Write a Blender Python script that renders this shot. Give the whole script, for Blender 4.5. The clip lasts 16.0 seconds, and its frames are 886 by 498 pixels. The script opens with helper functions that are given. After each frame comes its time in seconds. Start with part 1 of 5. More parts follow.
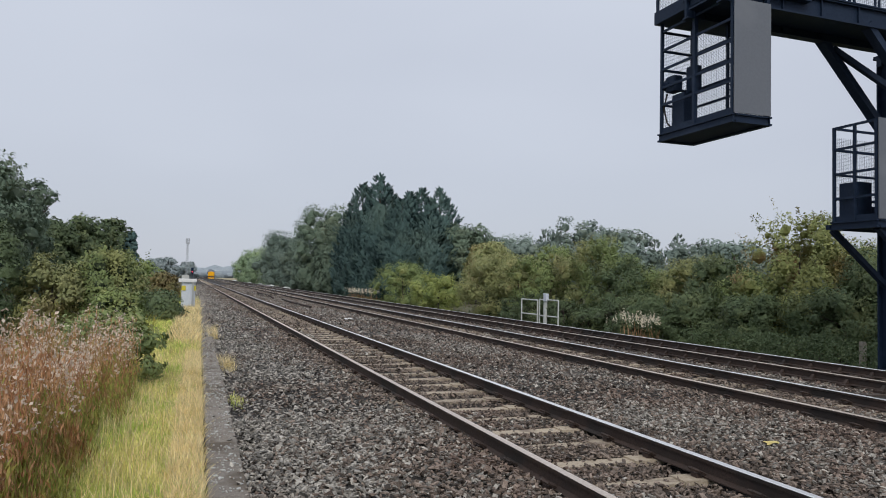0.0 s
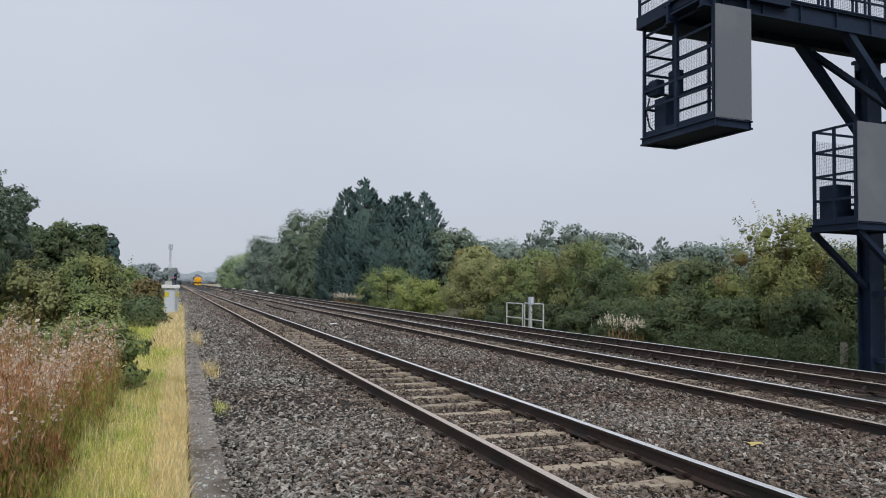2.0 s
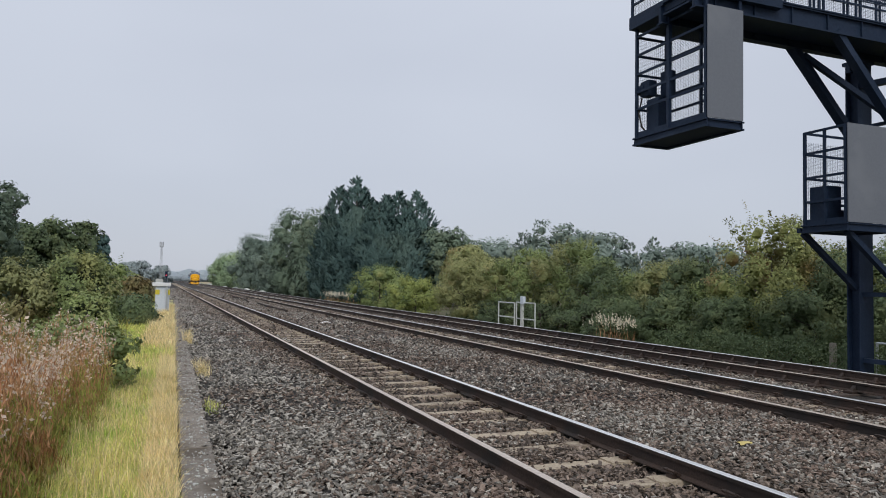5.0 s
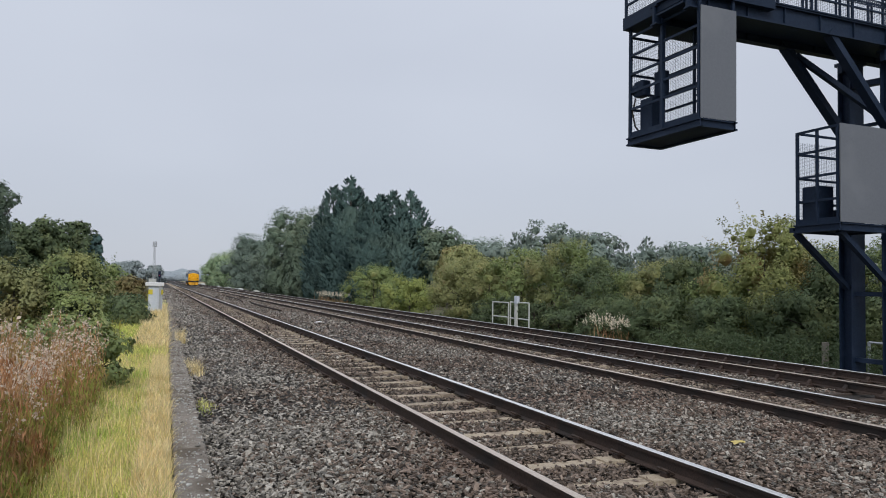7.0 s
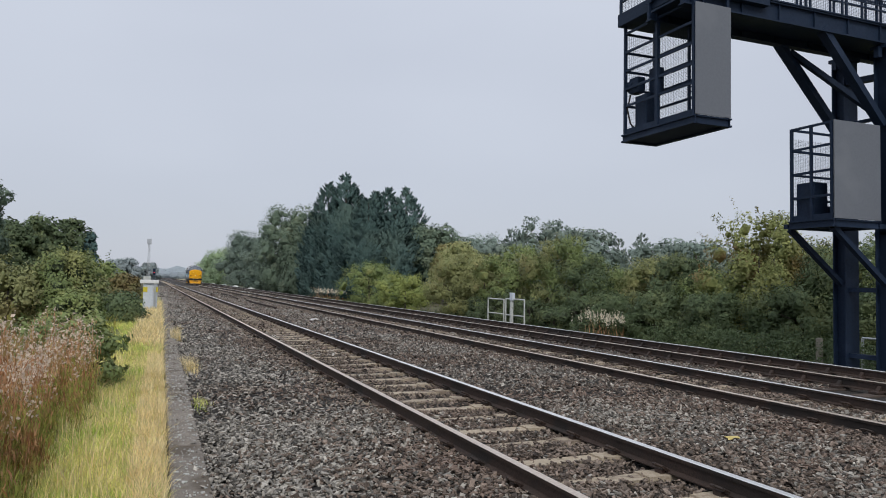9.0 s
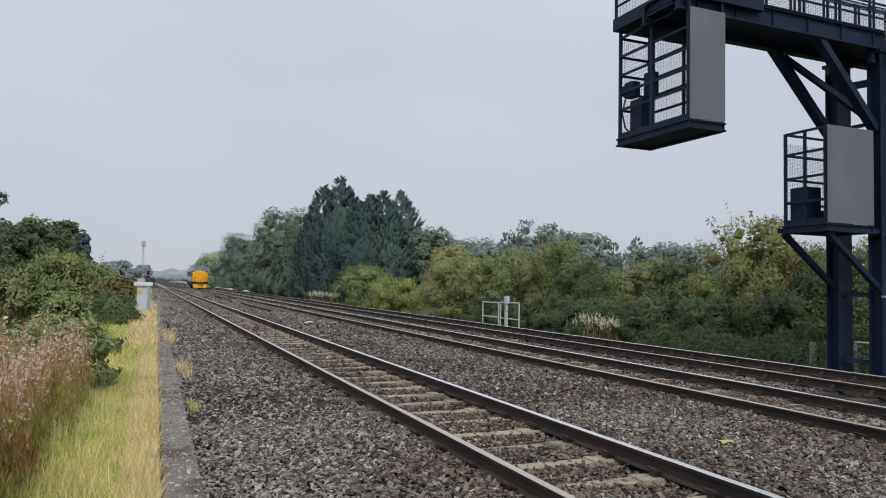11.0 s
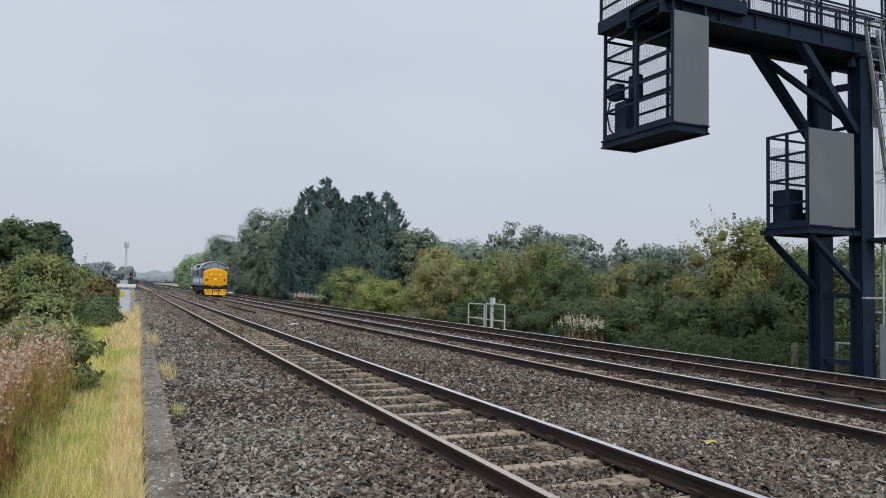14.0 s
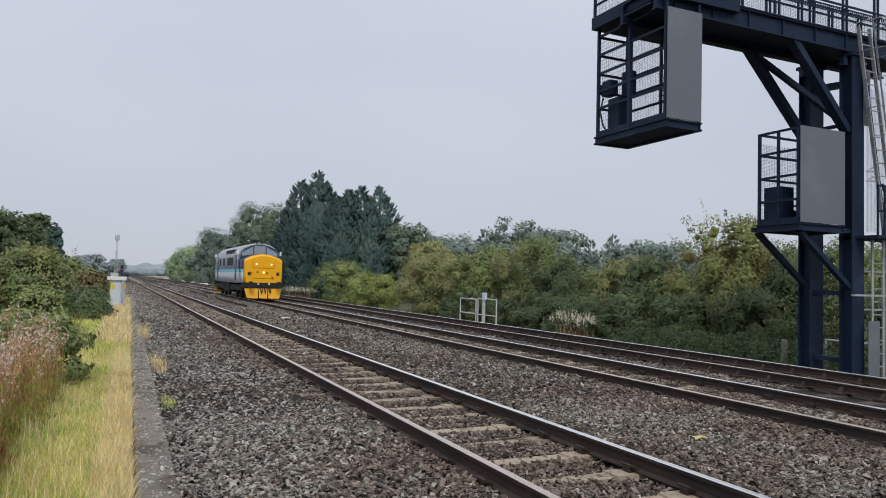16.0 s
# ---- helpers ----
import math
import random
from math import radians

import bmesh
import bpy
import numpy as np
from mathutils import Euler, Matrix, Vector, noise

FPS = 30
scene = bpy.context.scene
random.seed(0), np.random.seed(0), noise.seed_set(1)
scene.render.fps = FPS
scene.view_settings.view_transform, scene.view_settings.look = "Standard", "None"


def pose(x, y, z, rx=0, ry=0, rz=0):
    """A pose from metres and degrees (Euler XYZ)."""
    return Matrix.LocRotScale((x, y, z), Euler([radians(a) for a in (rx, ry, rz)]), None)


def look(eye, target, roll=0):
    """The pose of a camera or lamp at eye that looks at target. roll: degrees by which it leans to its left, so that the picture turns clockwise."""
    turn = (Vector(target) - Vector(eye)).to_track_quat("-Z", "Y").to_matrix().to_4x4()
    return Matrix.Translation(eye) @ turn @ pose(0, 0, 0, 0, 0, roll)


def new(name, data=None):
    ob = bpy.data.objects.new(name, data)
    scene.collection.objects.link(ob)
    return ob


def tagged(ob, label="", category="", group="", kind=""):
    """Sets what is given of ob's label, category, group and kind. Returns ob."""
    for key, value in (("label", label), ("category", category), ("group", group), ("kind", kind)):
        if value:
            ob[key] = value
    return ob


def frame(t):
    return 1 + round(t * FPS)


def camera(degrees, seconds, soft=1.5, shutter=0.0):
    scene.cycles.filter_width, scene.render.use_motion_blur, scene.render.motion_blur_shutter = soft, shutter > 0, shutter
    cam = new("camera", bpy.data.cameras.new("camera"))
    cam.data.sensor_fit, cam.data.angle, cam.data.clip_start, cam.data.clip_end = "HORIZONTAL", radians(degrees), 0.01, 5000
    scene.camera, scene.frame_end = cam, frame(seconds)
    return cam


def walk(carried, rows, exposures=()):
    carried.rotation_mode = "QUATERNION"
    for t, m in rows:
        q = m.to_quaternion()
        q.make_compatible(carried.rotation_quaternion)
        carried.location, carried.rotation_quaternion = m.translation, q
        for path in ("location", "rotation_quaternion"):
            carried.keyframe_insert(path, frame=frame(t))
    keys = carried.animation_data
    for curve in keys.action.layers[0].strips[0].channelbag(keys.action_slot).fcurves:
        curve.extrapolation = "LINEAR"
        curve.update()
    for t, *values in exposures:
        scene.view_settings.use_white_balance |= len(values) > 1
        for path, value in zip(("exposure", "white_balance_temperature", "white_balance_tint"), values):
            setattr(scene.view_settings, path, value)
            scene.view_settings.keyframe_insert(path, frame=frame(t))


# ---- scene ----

EYE = Vector((0, 0, 1.553))


def aim(yaw, pitch, roll):
    """Pose of the standing camera: degrees right of the line of the tracks, up, and lean."""
    a, b = radians(yaw), radians(pitch)
    return look(EYE, EYE + Vector((math.sin(a) * math.cos(b), math.cos(a) * math.cos(b), math.sin(b))), roll)


cam = camera(63.38, 16.0, 1.0)
PATH = [
    (0.0, 19.480, 2.481, 1.257), (0.5, 19.672, 2.532, 1.120), (1.0, 20.035, 2.666, 1.015), (1.5, 20.405, 2.790, 0.893),
    (2.0, 20.675, 2.850, 0.866), (2.5, 20.842, 2.862, 0.912), (3.0, 20.962, 2.868, 1.000), (3.5, 21.053, 2.853, 1.080),
    (4.0, 21.164, 2.812, 1.122), (6.5, 21.588, 2.763, 1.082), (7.0, 21.775, 2.762, 1.088), (7.5, 21.875, 2.716, 1.024),
    (8.0, 21.918, 2.624, 1.053), (8.5, 22.006, 2.522, 0.991), (9.0, 22.152, 2.519, 0.968), (11.5, 22.650, 2.873, 1.204),
    (12.0, 22.779, 2.969, 1.297), (12.5, 23.050, 3.068, 1.291), (13.0, 23.375, 3.147, 1.189), (13.5, 23.621, 3.068, 1.093),
    (14.0, 23.696, 2.931, 1.096), (14.5, 23.736, 2.817, 1.171), (15.0, 23.808, 2.717, 1.231), (15.5, 24.010, 2.591, 1.316),
    (16.0, 24.321, 2.521, 1.470)]
walk(cam, [(t, aim(y, p, r)) for t, y, p, r in PATH])

# ---------- sky and light: a closed, misty overcast ----------
SUN_EL, SUN_ROT = 48, 200
world = bpy.data.worlds.new("overcast")
scene.world = world
world.use_nodes = True
wn, wl = world.node_tree.nodes, world.node_tree.links
wn.clear()
w_out, w_bg = wn.new("ShaderNodeOutputWorld"), wn.new("ShaderNodeBackground")
w_sky, w_tc, w_sep = wn.new("ShaderNodeTexSky"), wn.new("ShaderNodeTexCoord"), wn.new("ShaderNodeSeparateXYZ")
w_sky.sky_type, w_sky.sun_disc, w_sky.sun_elevation, w_sky.sun_rotation = "NISHITA", False, radians(SUN_EL), radians(SUN_ROT)
w_map, w_noise = wn.new("ShaderNodeMapping"), wn.new("ShaderNodeTexNoise")
w_map.inputs["Scale"].default_value = (1.0, 1.0, 2.6)
w_noise.inputs["Scale"].default_value, w_noise.inputs["Detail"].default_value, w_noise.inputs["Roughness"].default_value = 1.7, 3, 0.42
w_ramp = wn.new("ShaderNodeValToRGB")
w_ramp.color_ramp.elements[0].position, w_ramp.color_ramp.elements[0].color = 0.0, (0.535, 0.572, 0.655, 1)
w_ramp.color_ramp.elements[1].position, w_ramp.color_ramp.elements[1].color = 0.55, (0.662, 0.714, 0.822, 1)
w_cl = wn.new("ShaderNodeValToRGB")
w_cl.color_ramp.elements[0].position, w_cl.color_ramp.elements[0].color = 0.3, (0.935, 0.935, 0.945, 1)
w_cl.color_ramp.elements[1].position, w_cl.color_ramp.elements[1].color = 0.7, (1.06, 1.055, 1.05, 1)
w_mul, w_mix, w_gain = wn.new("ShaderNodeMixRGB"), wn.new("ShaderNodeMixRGB"), wn.new("ShaderNodeMixRGB")
w_mul.blend_type, w_gain.blend_type = "MULTIPLY", "MULTIPLY"
w_mul.inputs["Fac"].default_value, w_gain.inputs["Fac"].default_value, w_mix.inputs["Fac"].default_value = 1, 1, 0.9
w_gain.inputs["Color2"].default_value = (0.09, 0.09, 0.09, 1)
for a, b in ((w_tc.outputs["Generated"], w_map.inputs["Vector"]), (w_map.outputs["Vector"], w_noise.inputs["Vector"]),
             (w_tc.outputs["Generated"], w_sep.inputs["Vector"]), (w_sep.outputs["Z"], w_ramp.inputs["Fac"]),
             (w_noise.outputs["Fac"], w_cl.inputs["Fac"]), (w_ramp.outputs["Color"], w_mul.inputs["Color1"]),
             (w_cl.outputs["Color"], w_mul.inputs["Color2"]), (w_sky.outputs["Color"], w_gain.inputs["Color1"]),
             (w_gain.outputs["Color"], w_mix.inputs["Color1"]), (w_mul.outputs["Color"], w_mix.inputs["Color2"]),
             (w_mix.outputs["Color"], w_bg.inputs["Color"]), (w_bg.outputs["Background"], w_out.inputs["Surface"])):
    wl.new(a, b)
w_bg.inputs["Strength"].default_value = 1.0
sun = new("sun", bpy.data.lights.new("sun", "SUN"))
sun.data.energy, sun.data.angle, sun.data.color = 1.6, radians(30), (1, 0.96, 0.9)
sun.matrix_world = look(Vector((0, 0, 60)), Vector((0, 0, 60)) + Vector((math.sin(radians(SUN_ROT)) * -1, math.cos(radians(SUN_ROT)) * -1, -math.tan(radians(SUN_EL)))))


# ---------- materials ----------
def material(name, c1, c2, scale=4.0, rough=0.8, metal=0.0, bump=0.3, fine=40.0, island=0.0, objects=0.0,
             c3=None, patch=0.4, local=False, spec=0.4, through_light=0.0, depth=0.01):
    """Two colours mixed by grain, a third by large patches, brightness varied by piece, with relief."""
    m = bpy.data.materials.new(name)
    m.use_nodes = True
    n, l = m.node_tree.nodes, m.node_tree.links
    b = n["Principled BSDF"]
    b.inputs["Roughness"].default_value, b.inputs["Metallic"].default_value = rough, metal
    b.inputs["Specular IOR Level"].default_value = spec
    tc = n.new("ShaderNodeTexCoord") if local else n.new("ShaderNodeNewGeometry")
    pos = tc.outputs["Object"] if local else tc.outputs["Position"]

    def grain(s, detail=4):
        g = n.new("ShaderNodeTexNoise")
        g.inputs["Scale"].default_value, g.inputs["Detail"].default_value, g.inputs["Roughness"].default_value = s, detail, 0.6
        l.new(pos, g.inputs["Vector"])
        return g.outputs["Fac"]

    def ramp(fac, lo, hi):
        r = n.new("ShaderNodeMapRange")
        r.inputs["From Min"].default_value, r.inputs["From Max"].default_value = lo, hi
        l.new(fac, r.inputs["Value"])
        return r.outputs["Result"]

    def mix(fac, a, c, kind="MIX"):
        x = n.new("ShaderNodeMixRGB")
        x.blend_type = kind
        for s, v in (("Fac", fac), ("Color1", a), ("Color2", c)):
            if isinstance(v, (int, float)):
                x.inputs[s].default_value = v
            elif isinstance(v, tuple):
                x.inputs[s].default_value = (*v, 1)
            else:
                l.new(v, x.inputs[s])
        return x.outputs["Color"]

    col = mix(ramp(grain(fine, 3), 0.35, 0.65), c1, c2)
    if c3:
        col = mix(ramp(grain(scale, 3), 0.5 + (0.5 - patch) * 0.3, 0.62 + (0.5 - patch) * 0.3), col, c3)
    for k, node, socket in ((island, "ShaderNodeNewGeometry", "Random Per Island"), (objects, "ShaderNodeObjectInfo", "Random")):
        if k:
            mr = n.new("ShaderNodeMapRange")
            mr.inputs["To Min"].default_value, mr.inputs["To Max"].default_value = 1 - k, 1 + k
            l.new(n.new(node).outputs[socket], mr.inputs["Value"])
            col = mix(1.0, col, mr.outputs["Result"], "MULTIPLY")
    l.new(col, b.inputs["Base Color"])
    if bump:
        bp = n.new("ShaderNodeBump")
        bp.inputs["Strength"].default_value, bp.inputs["Distance"].default_value = bump, depth
        l.new(grain(fine * 1.3, 5), bp.inputs["Height"])
        l.new(bp.outputs["Normal"], b.inputs["Normal"])
    if through_light:
        tr, ms = n.new("ShaderNodeBsdfTranslucent"), n.new("ShaderNodeMixShader")
        l.new(col, tr.inputs["Color"])
        ms.inputs["Fac"].default_value = through_light
        l.new(b.outputs["BSDF"], ms.inputs[1])
        l.new(tr.outputs["BSDF"], ms.inputs[2])
        l.new(ms.outputs["Shader"], n["Material Output"].inputs["Surface"])
    return m


def leafy(name, c1, c2, c3, patch=0.4, scale=0.8, gloss=0.3, vary=0.16):
    return material(name, c1, c2, scale, 0.6, bump=0, fine=2.6, island=vary, objects=0.14, c3=c3, patch=patch, spec=gloss, through_light=0.2)


def glowing(name, colour, strength):
    m = bpy.data.materials.new(name)
    m.use_nodes = True
    b = m.node_tree.nodes["Principled BSDF"]
    b.inputs["Base Color"].default_value = (*colour, 1)
    b.inputs["Emission Color"].default_value, b.inputs["Emission Strength"].default_value = (*colour, 1), strength
    return m


M_STONE = material("ballast_stone", (0.177, 0.163, 0.142), (0.336, 0.312, 0.271), 0.5, 0.7, bump=0.3, fine=30, island=0.75, c3=(0.236, 0.203, 0.168), patch=0.42)
M_RUSTSTONE = material("rust_dusted_ballast_stone", (0.098, 0.076, 0.060), (0.205, 0.160, 0.128), 0.5, 0.75, bump=0.3, fine=30, island=0.75, c3=(0.140, 0.100, 0.078), patch=0.5)
# Near-black bed: shade in the gaps between stones is put into its colour.
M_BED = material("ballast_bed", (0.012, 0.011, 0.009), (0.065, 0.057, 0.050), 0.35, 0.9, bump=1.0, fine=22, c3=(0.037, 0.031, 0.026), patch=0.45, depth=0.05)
M_RUST = material("rusty_steel", (0.034, 0.023, 0.019), (0.066, 0.043, 0.033), 1.2, 0.75, 0.1, 0.4, 60, c3=(0.03, 0.024, 0.021), patch=0.5)
M_SHINE = material("polished_railhead", (0.94, 0.92, 0.89), (0.97, 0.95, 0.92), 2, 0.42, 0.95, 0.05, 30, c3=(0.78, 0.75, 0.71), patch=0.2)
M_DULL = material("worn_railhead", (0.66, 0.55, 0.45), (0.80, 0.70, 0.60), 2, 0.42, 0.8, 0.05, 30)
M_CONC = material("sleeper_concrete", (0.310, 0.250, 0.178), (0.430, 0.362, 0.275), 3, 0.85, bump=0.4, fine=45, c3=(0.200, 0.155, 0.118), patch=0.42, objects=0.18)
M_TIMBER = material("sleeper_timber", (0.06, 0.045, 0.036), (0.11, 0.085, 0.07), 3, 0.85, bump=0.5, fine=50, objects=0.2)
M_KERB = material("edge_concrete", (0.180, 0.158, 0.134), (0.282, 0.250, 0.214), 1.9, 0.92, bump=1.0, fine=46, c3=(0.126, 0.103, 0.079), patch=0.5, objects=0.12)
M_LICHEN = material("pale_lichen", (0.55, 0.55, 0.52), (0.38, 0.38, 0.36), 8, 0.9, bump=0.3)
M_SOIL = material("verge_soil", (0.06, 0.055, 0.03), (0.13, 0.115, 0.06), 0.6, 0.95, bump=0.8, fine=9, c3=(0.09, 0.10, 0.04), patch=0.5, depth=0.04)
M_GRASS = material("verge_grass", (0.60, 0.63, 0.16), (0.84, 0.77, 0.34), 1.6, 0.7, bump=0, fine=9, island=0.5, c3=(0.44, 0.57, 0.12), patch=0.6, spec=0.2, through_light=0.35)
M_STRAW = material("dry_grass", (0.85, 0.68, 0.36), (0.92, 0.80, 0.50), 2.0, 0.75, bump=0, fine=9, island=0.42, c3=(0.62, 0.47, 0.18), patch=0.4, spec=0.2, through_light=0.35)
M_HERB = material("seeding_willowherb", (0.43, 0.21, 0.105), (0.58, 0.36, 0.21), 2.5, 0.85, bump=0, fine=7, island=0.35, c3=(0.42, 0.30, 0.13), patch=0.4, spec=0.1, through_light=0.3)
M_FLUFF = material("seed_fluff", (0.66, 0.52, 0.41), (0.80, 0.69, 0.58), 2, 0.95, bump=0, fine=9, island=0.25, spec=0.1, through_light=0.4)
M_PLUME = material("reed_plume", (0.70, 0.62, 0.47), (0.82, 0.76, 0.62), 2, 0.95, bump=0, fine=9, island=0.25, spec=0.1, through_light=0.3)
M_HERBLEAF = material("willowherb_leaf", (0.29, 0.33, 0.075), (0.40, 0.37, 0.11), 2, 0.7, bump=0, fine=7, island=0.4, c3=(0.32, 0.17, 0.07), patch=0.38, spec=0.2, through_light=0.3)
M_BARK = material("bark", (0.05, 0.042, 0.034), (0.11, 0.095, 0.078), 3, 0.9, bump=0.8, fine=18)
M_GREEN = leafy("hedge_leaf", (0.168, 0.224, 0.085), (0.269, 0.327, 0.121), (0.325, 0.340, 0.129))
M_DARK = leafy("dark_bush_leaf", (0.087, 0.124, 0.062), (0.134, 0.181, 0.085), (0.172, 0.205, 0.089), 0.42)
M_OLIVE = leafy("turning_hedge_leaf", (0.242, 0.270, 0.114), (0.345, 0.347, 0.147), (0.351, 0.306, 0.137), 0.42, 0.5)
M_YELLOW = leafy("yellow_green_leaf", (0.249, 0.306, 0.091), (0.361, 0.391, 0.124), (0.224, 0.290, 0.091))
M_HAW = leafy("hawthorn_leaf", (0.210, 0.248, 0.090), (0.301, 0.311, 0.110), (0.316, 0.221, 0.103), 0.42, 0.5)
M_RED = leafy("reddening_leaf", (0.250, 0.185, 0.085), (0.225, 0.210, 0.090), (0.165, 0.180, 0.065))
# Woodland, cypress and distant leaves: haze is lifted into the base colour.
M_TREE = leafy("haze_lifted_tree_leaf", (0.147, 0.202, 0.145), (0.194, 0.250, 0.179), (0.224, 0.269, 0.182), 0.4, 0.25, gloss=0.05, vary=0.09)
M_HAZEWOOD = leafy("haze_paled_wood_leaf", (0.185, 0.242, 0.200), (0.212, 0.271, 0.223), (0.232, 0.286, 0.225), 0.4, 0.25, 0.05, 0.09)
M_CON = leafy("haze_lifted_cypress_leaf", (0.093, 0.155, 0.146), (0.118, 0.188, 0.174), (0.137, 0.204, 0.177), 0.4, 0.3, gloss=0.05, vary=0.09)
M_FAR = leafy("haze_paled_distant_leaf", (0.225, 0.285, 0.245), (0.245, 0.305, 0.262), (0.268, 0.315, 0.250), 0.4, 0.1, 0.05, 0.09)
M_STEEL = material("dark_painted_steel", (0.009, 0.019, 0.042), (0.014, 0.027, 0.055), 1.5, 0.6, 0.0, 0.1, 30, c3=(0.020, 0.034, 0.066), patch=0.3, spec=0.2)
M_BOARD = material("grey_painted_sheet", (0.135, 0.148, 0.172), (0.15, 0.163, 0.187), 0.8, 0.55, 0.0, 0.05, 20, c3=(0.165, 0.178, 0.20), patch=0.35)
M_GALV = material("galvanised_steel", (0.40, 0.42, 0.44), (0.52, 0.54, 0.56), 3, 0.5, 0.5, 0.1, 25)
M_PALE = material("pale_painted_rail", (0.50, 0.52, 0.50), (0.62, 0.63, 0.60), 3, 0.6, 0, 0.1, 25)
M_CAB = material("cabinet_grey", (0.546, 0.598, 0.676), (0.650, 0.689, 0.754), 2, 0.5, 0, 0.1, 20)
M_WHITE = material("white_paint", (0.80, 0.80, 0.80), (0.72, 0.73, 0.74), 2, 0.5, 0, 0.1, 20)
M_YPLATE = material("yellow_plate", (0.72, 0.60, 0.05), (0.62, 0.52, 0.06), 3, 0.5, 0, 0.05, 20)
M_POST = material("weathered_post", (0.25, 0.22, 0.17), (0.34, 0.31, 0.25), 3, 0.9, 0, 0.5, 40)
M_WARN = material("loco_yellow", (0.95, 0.46, 0.004), (0.92, 0.44, 0.006), 0.8, 0.4, 0, 0.03, 12, c3=(0.74, 0.37, 0.012), patch=0.25, local=True)
M_BLUE = material("loco_blue", (0.060, 0.085, 0.135), (0.085, 0.110, 0.160), 0.8, 0.3, 0, 0.03, 12, c3=(0.12, 0.14, 0.17), patch=0.3, local=True)
M_NAVY = material("loco_navy", (0.028, 0.046, 0.100), (0.036, 0.056, 0.118), 0.8, 0.35, 0, 0.03, 12, local=True)
M_SKYB = material("loco_pale_blue", (0.26, 0.60, 0.76), (0.30, 0.64, 0.78), 0.8, 0.4, 0, 0.03, 12, local=True)
M_LOCOW = material("loco_pale_grey", (0.784, 0.848, 0.890), (0.848, 0.901, 0.933), 0.8, 0.45, 0, 0.03, 12, c3=(0.657, 0.700, 0.721), patch=0.35, local=True)
M_ROOF = material("loco_roof_grey", (0.34, 0.36, 0.38), (0.42, 0.44, 0.46), 0.8, 0.4, 0, 0.05, 12, c3=(0.24, 0.25, 0.26), patch=0.35, local=True)
# Dark fill inside bushes: shade between leaf clumps put into the twig colour.
M_CORE = material("gap_shade_twig", (0.048, 0.066, 0.036), (0.088, 0.112, 0.060), 2, 0.9, bump=0.8, fine=9, depth=0.05)
M_MARK = material("marker_lamp_glass", (0.55, 0.16, 0.02), (0.45, 0.12, 0.02), 3, 0.3, 0, 0, 20, local=True)
M_BLACK = material("underframe_black", (0.012, 0.011, 0.010), (0.028, 0.025, 0.022), 1.5, 0.7, 0, 0.2, 20, local=True)
# Window base colour is lightened to grey-blue in place of reflected sky.
M_GLASS = material("sky_reflection_window", (0.221, 0.264, 0.306), (0.272, 0.315, 0.357), 1, 0.08, 0, 0, 10, local=True, spec=0.8)
M_LAMP = glowing("lit_headlight", (1.0, 0.80, 0.45), 1.5)
M_REDLAMP = glowing("red_signal_light", (1.0, 0.04, 0.06), 3.0)
# Mist is mixed into these three far leaf colours as paleness.
M_MIST = leafy("haze_paled_far_leaf", (0.312, 0.363, 0.363), (0.351, 0.403, 0.396), (0.364, 0.409, 0.383), 0.4, 0.1, gloss=0.05, vary=0.09)
M_WILLOW = leafy("pale_hazed_willow_leaf", (0.326, 0.436, 0.272), (0.395, 0.505, 0.306), (0.429, 0.522, 0.297), 0.4, 0.2, gloss=0.05, vary=0.09)
M_HILL = leafy("haze_paled_hill_wood", (0.320, 0.365, 0.399), (0.344, 0.390, 0.416), (0.360, 0.398, 0.416), 0.4, 0.02, gloss=0.1)
M_FIELD = material("far_field", (0.30, 0.27, 0.17), (0.36, 0.32, 0.20), 0.02, 0.9, bump=0, fine=0.4, c3=(0.26, 0.15, 0.10), patch=0.35)


# ---------- mesh helpers ----------
def link(name, me, mats, parent=None, label=""):
    for m in (mats if isinstance(mats, (list, tuple)) else [mats]):
        me.materials.append(m)
    ob = new(name, me)
    ob.parent = parent
    if label:
        ob["label"] = label
    return ob


def part(name, bm, mats, parent=None, label=""):
    me = bpy.data.meshes.new(name)
    bmesh.ops.recalc_face_normals(bm, faces=bm.faces)
    bm.to_mesh(me)
    bm.free()
    return link(name, me, mats, parent, label)


def arrays(name, v, f, mats, parent=None, label="", normals=None):
    me = bpy.data.meshes.new(name)
    me.from_pydata(v, [], f, shade_flat=normals is None)
    if normals is not None:
        me.normals_split_custom_set_from_vertices(normals)
    return link(name, me, mats, parent, label)


def thing(name, x, y, z, label, category, group="", rz=0, kind=""):
    ob = new(name)
    ob.matrix_basis = pose(x, y, z, 0, 0, rz)
    return tagged(ob, label, category, group, kind)


def box(bm, x0, x1, y0, y1, z0, z1, bevel=0.0):
    r = bmesh.ops.create_cube(bm, size=1.0, matrix=Matrix.Translation(((x0 + x1) / 2, (y0 + y1) / 2, (z0 + z1) / 2)) @ Matrix.Diagonal((x1 - x0, y1 - y0, z1 - z0, 1)))
    if bevel:
        bmesh.ops.bevel(bm, geom=list({e for v in r["verts"] for e in v.link_edges}), offset=bevel, segments=2, affect="EDGES", profile=0.6)
    return bm


def bar(bm, p, q, w, d=None):
    """A square or flat bar from p to q."""
    p, q, d = Vector(p), Vector(q), d or w
    a = q - p
    m = Matrix.Translation((p + q) / 2) @ a.to_track_quat("Z", "Y").to_matrix().to_4x4() @ Matrix.Diagonal((w, d, a.length, 1))
    bmesh.ops.create_cube(bm, size=1.0, matrix=m)
    return bm


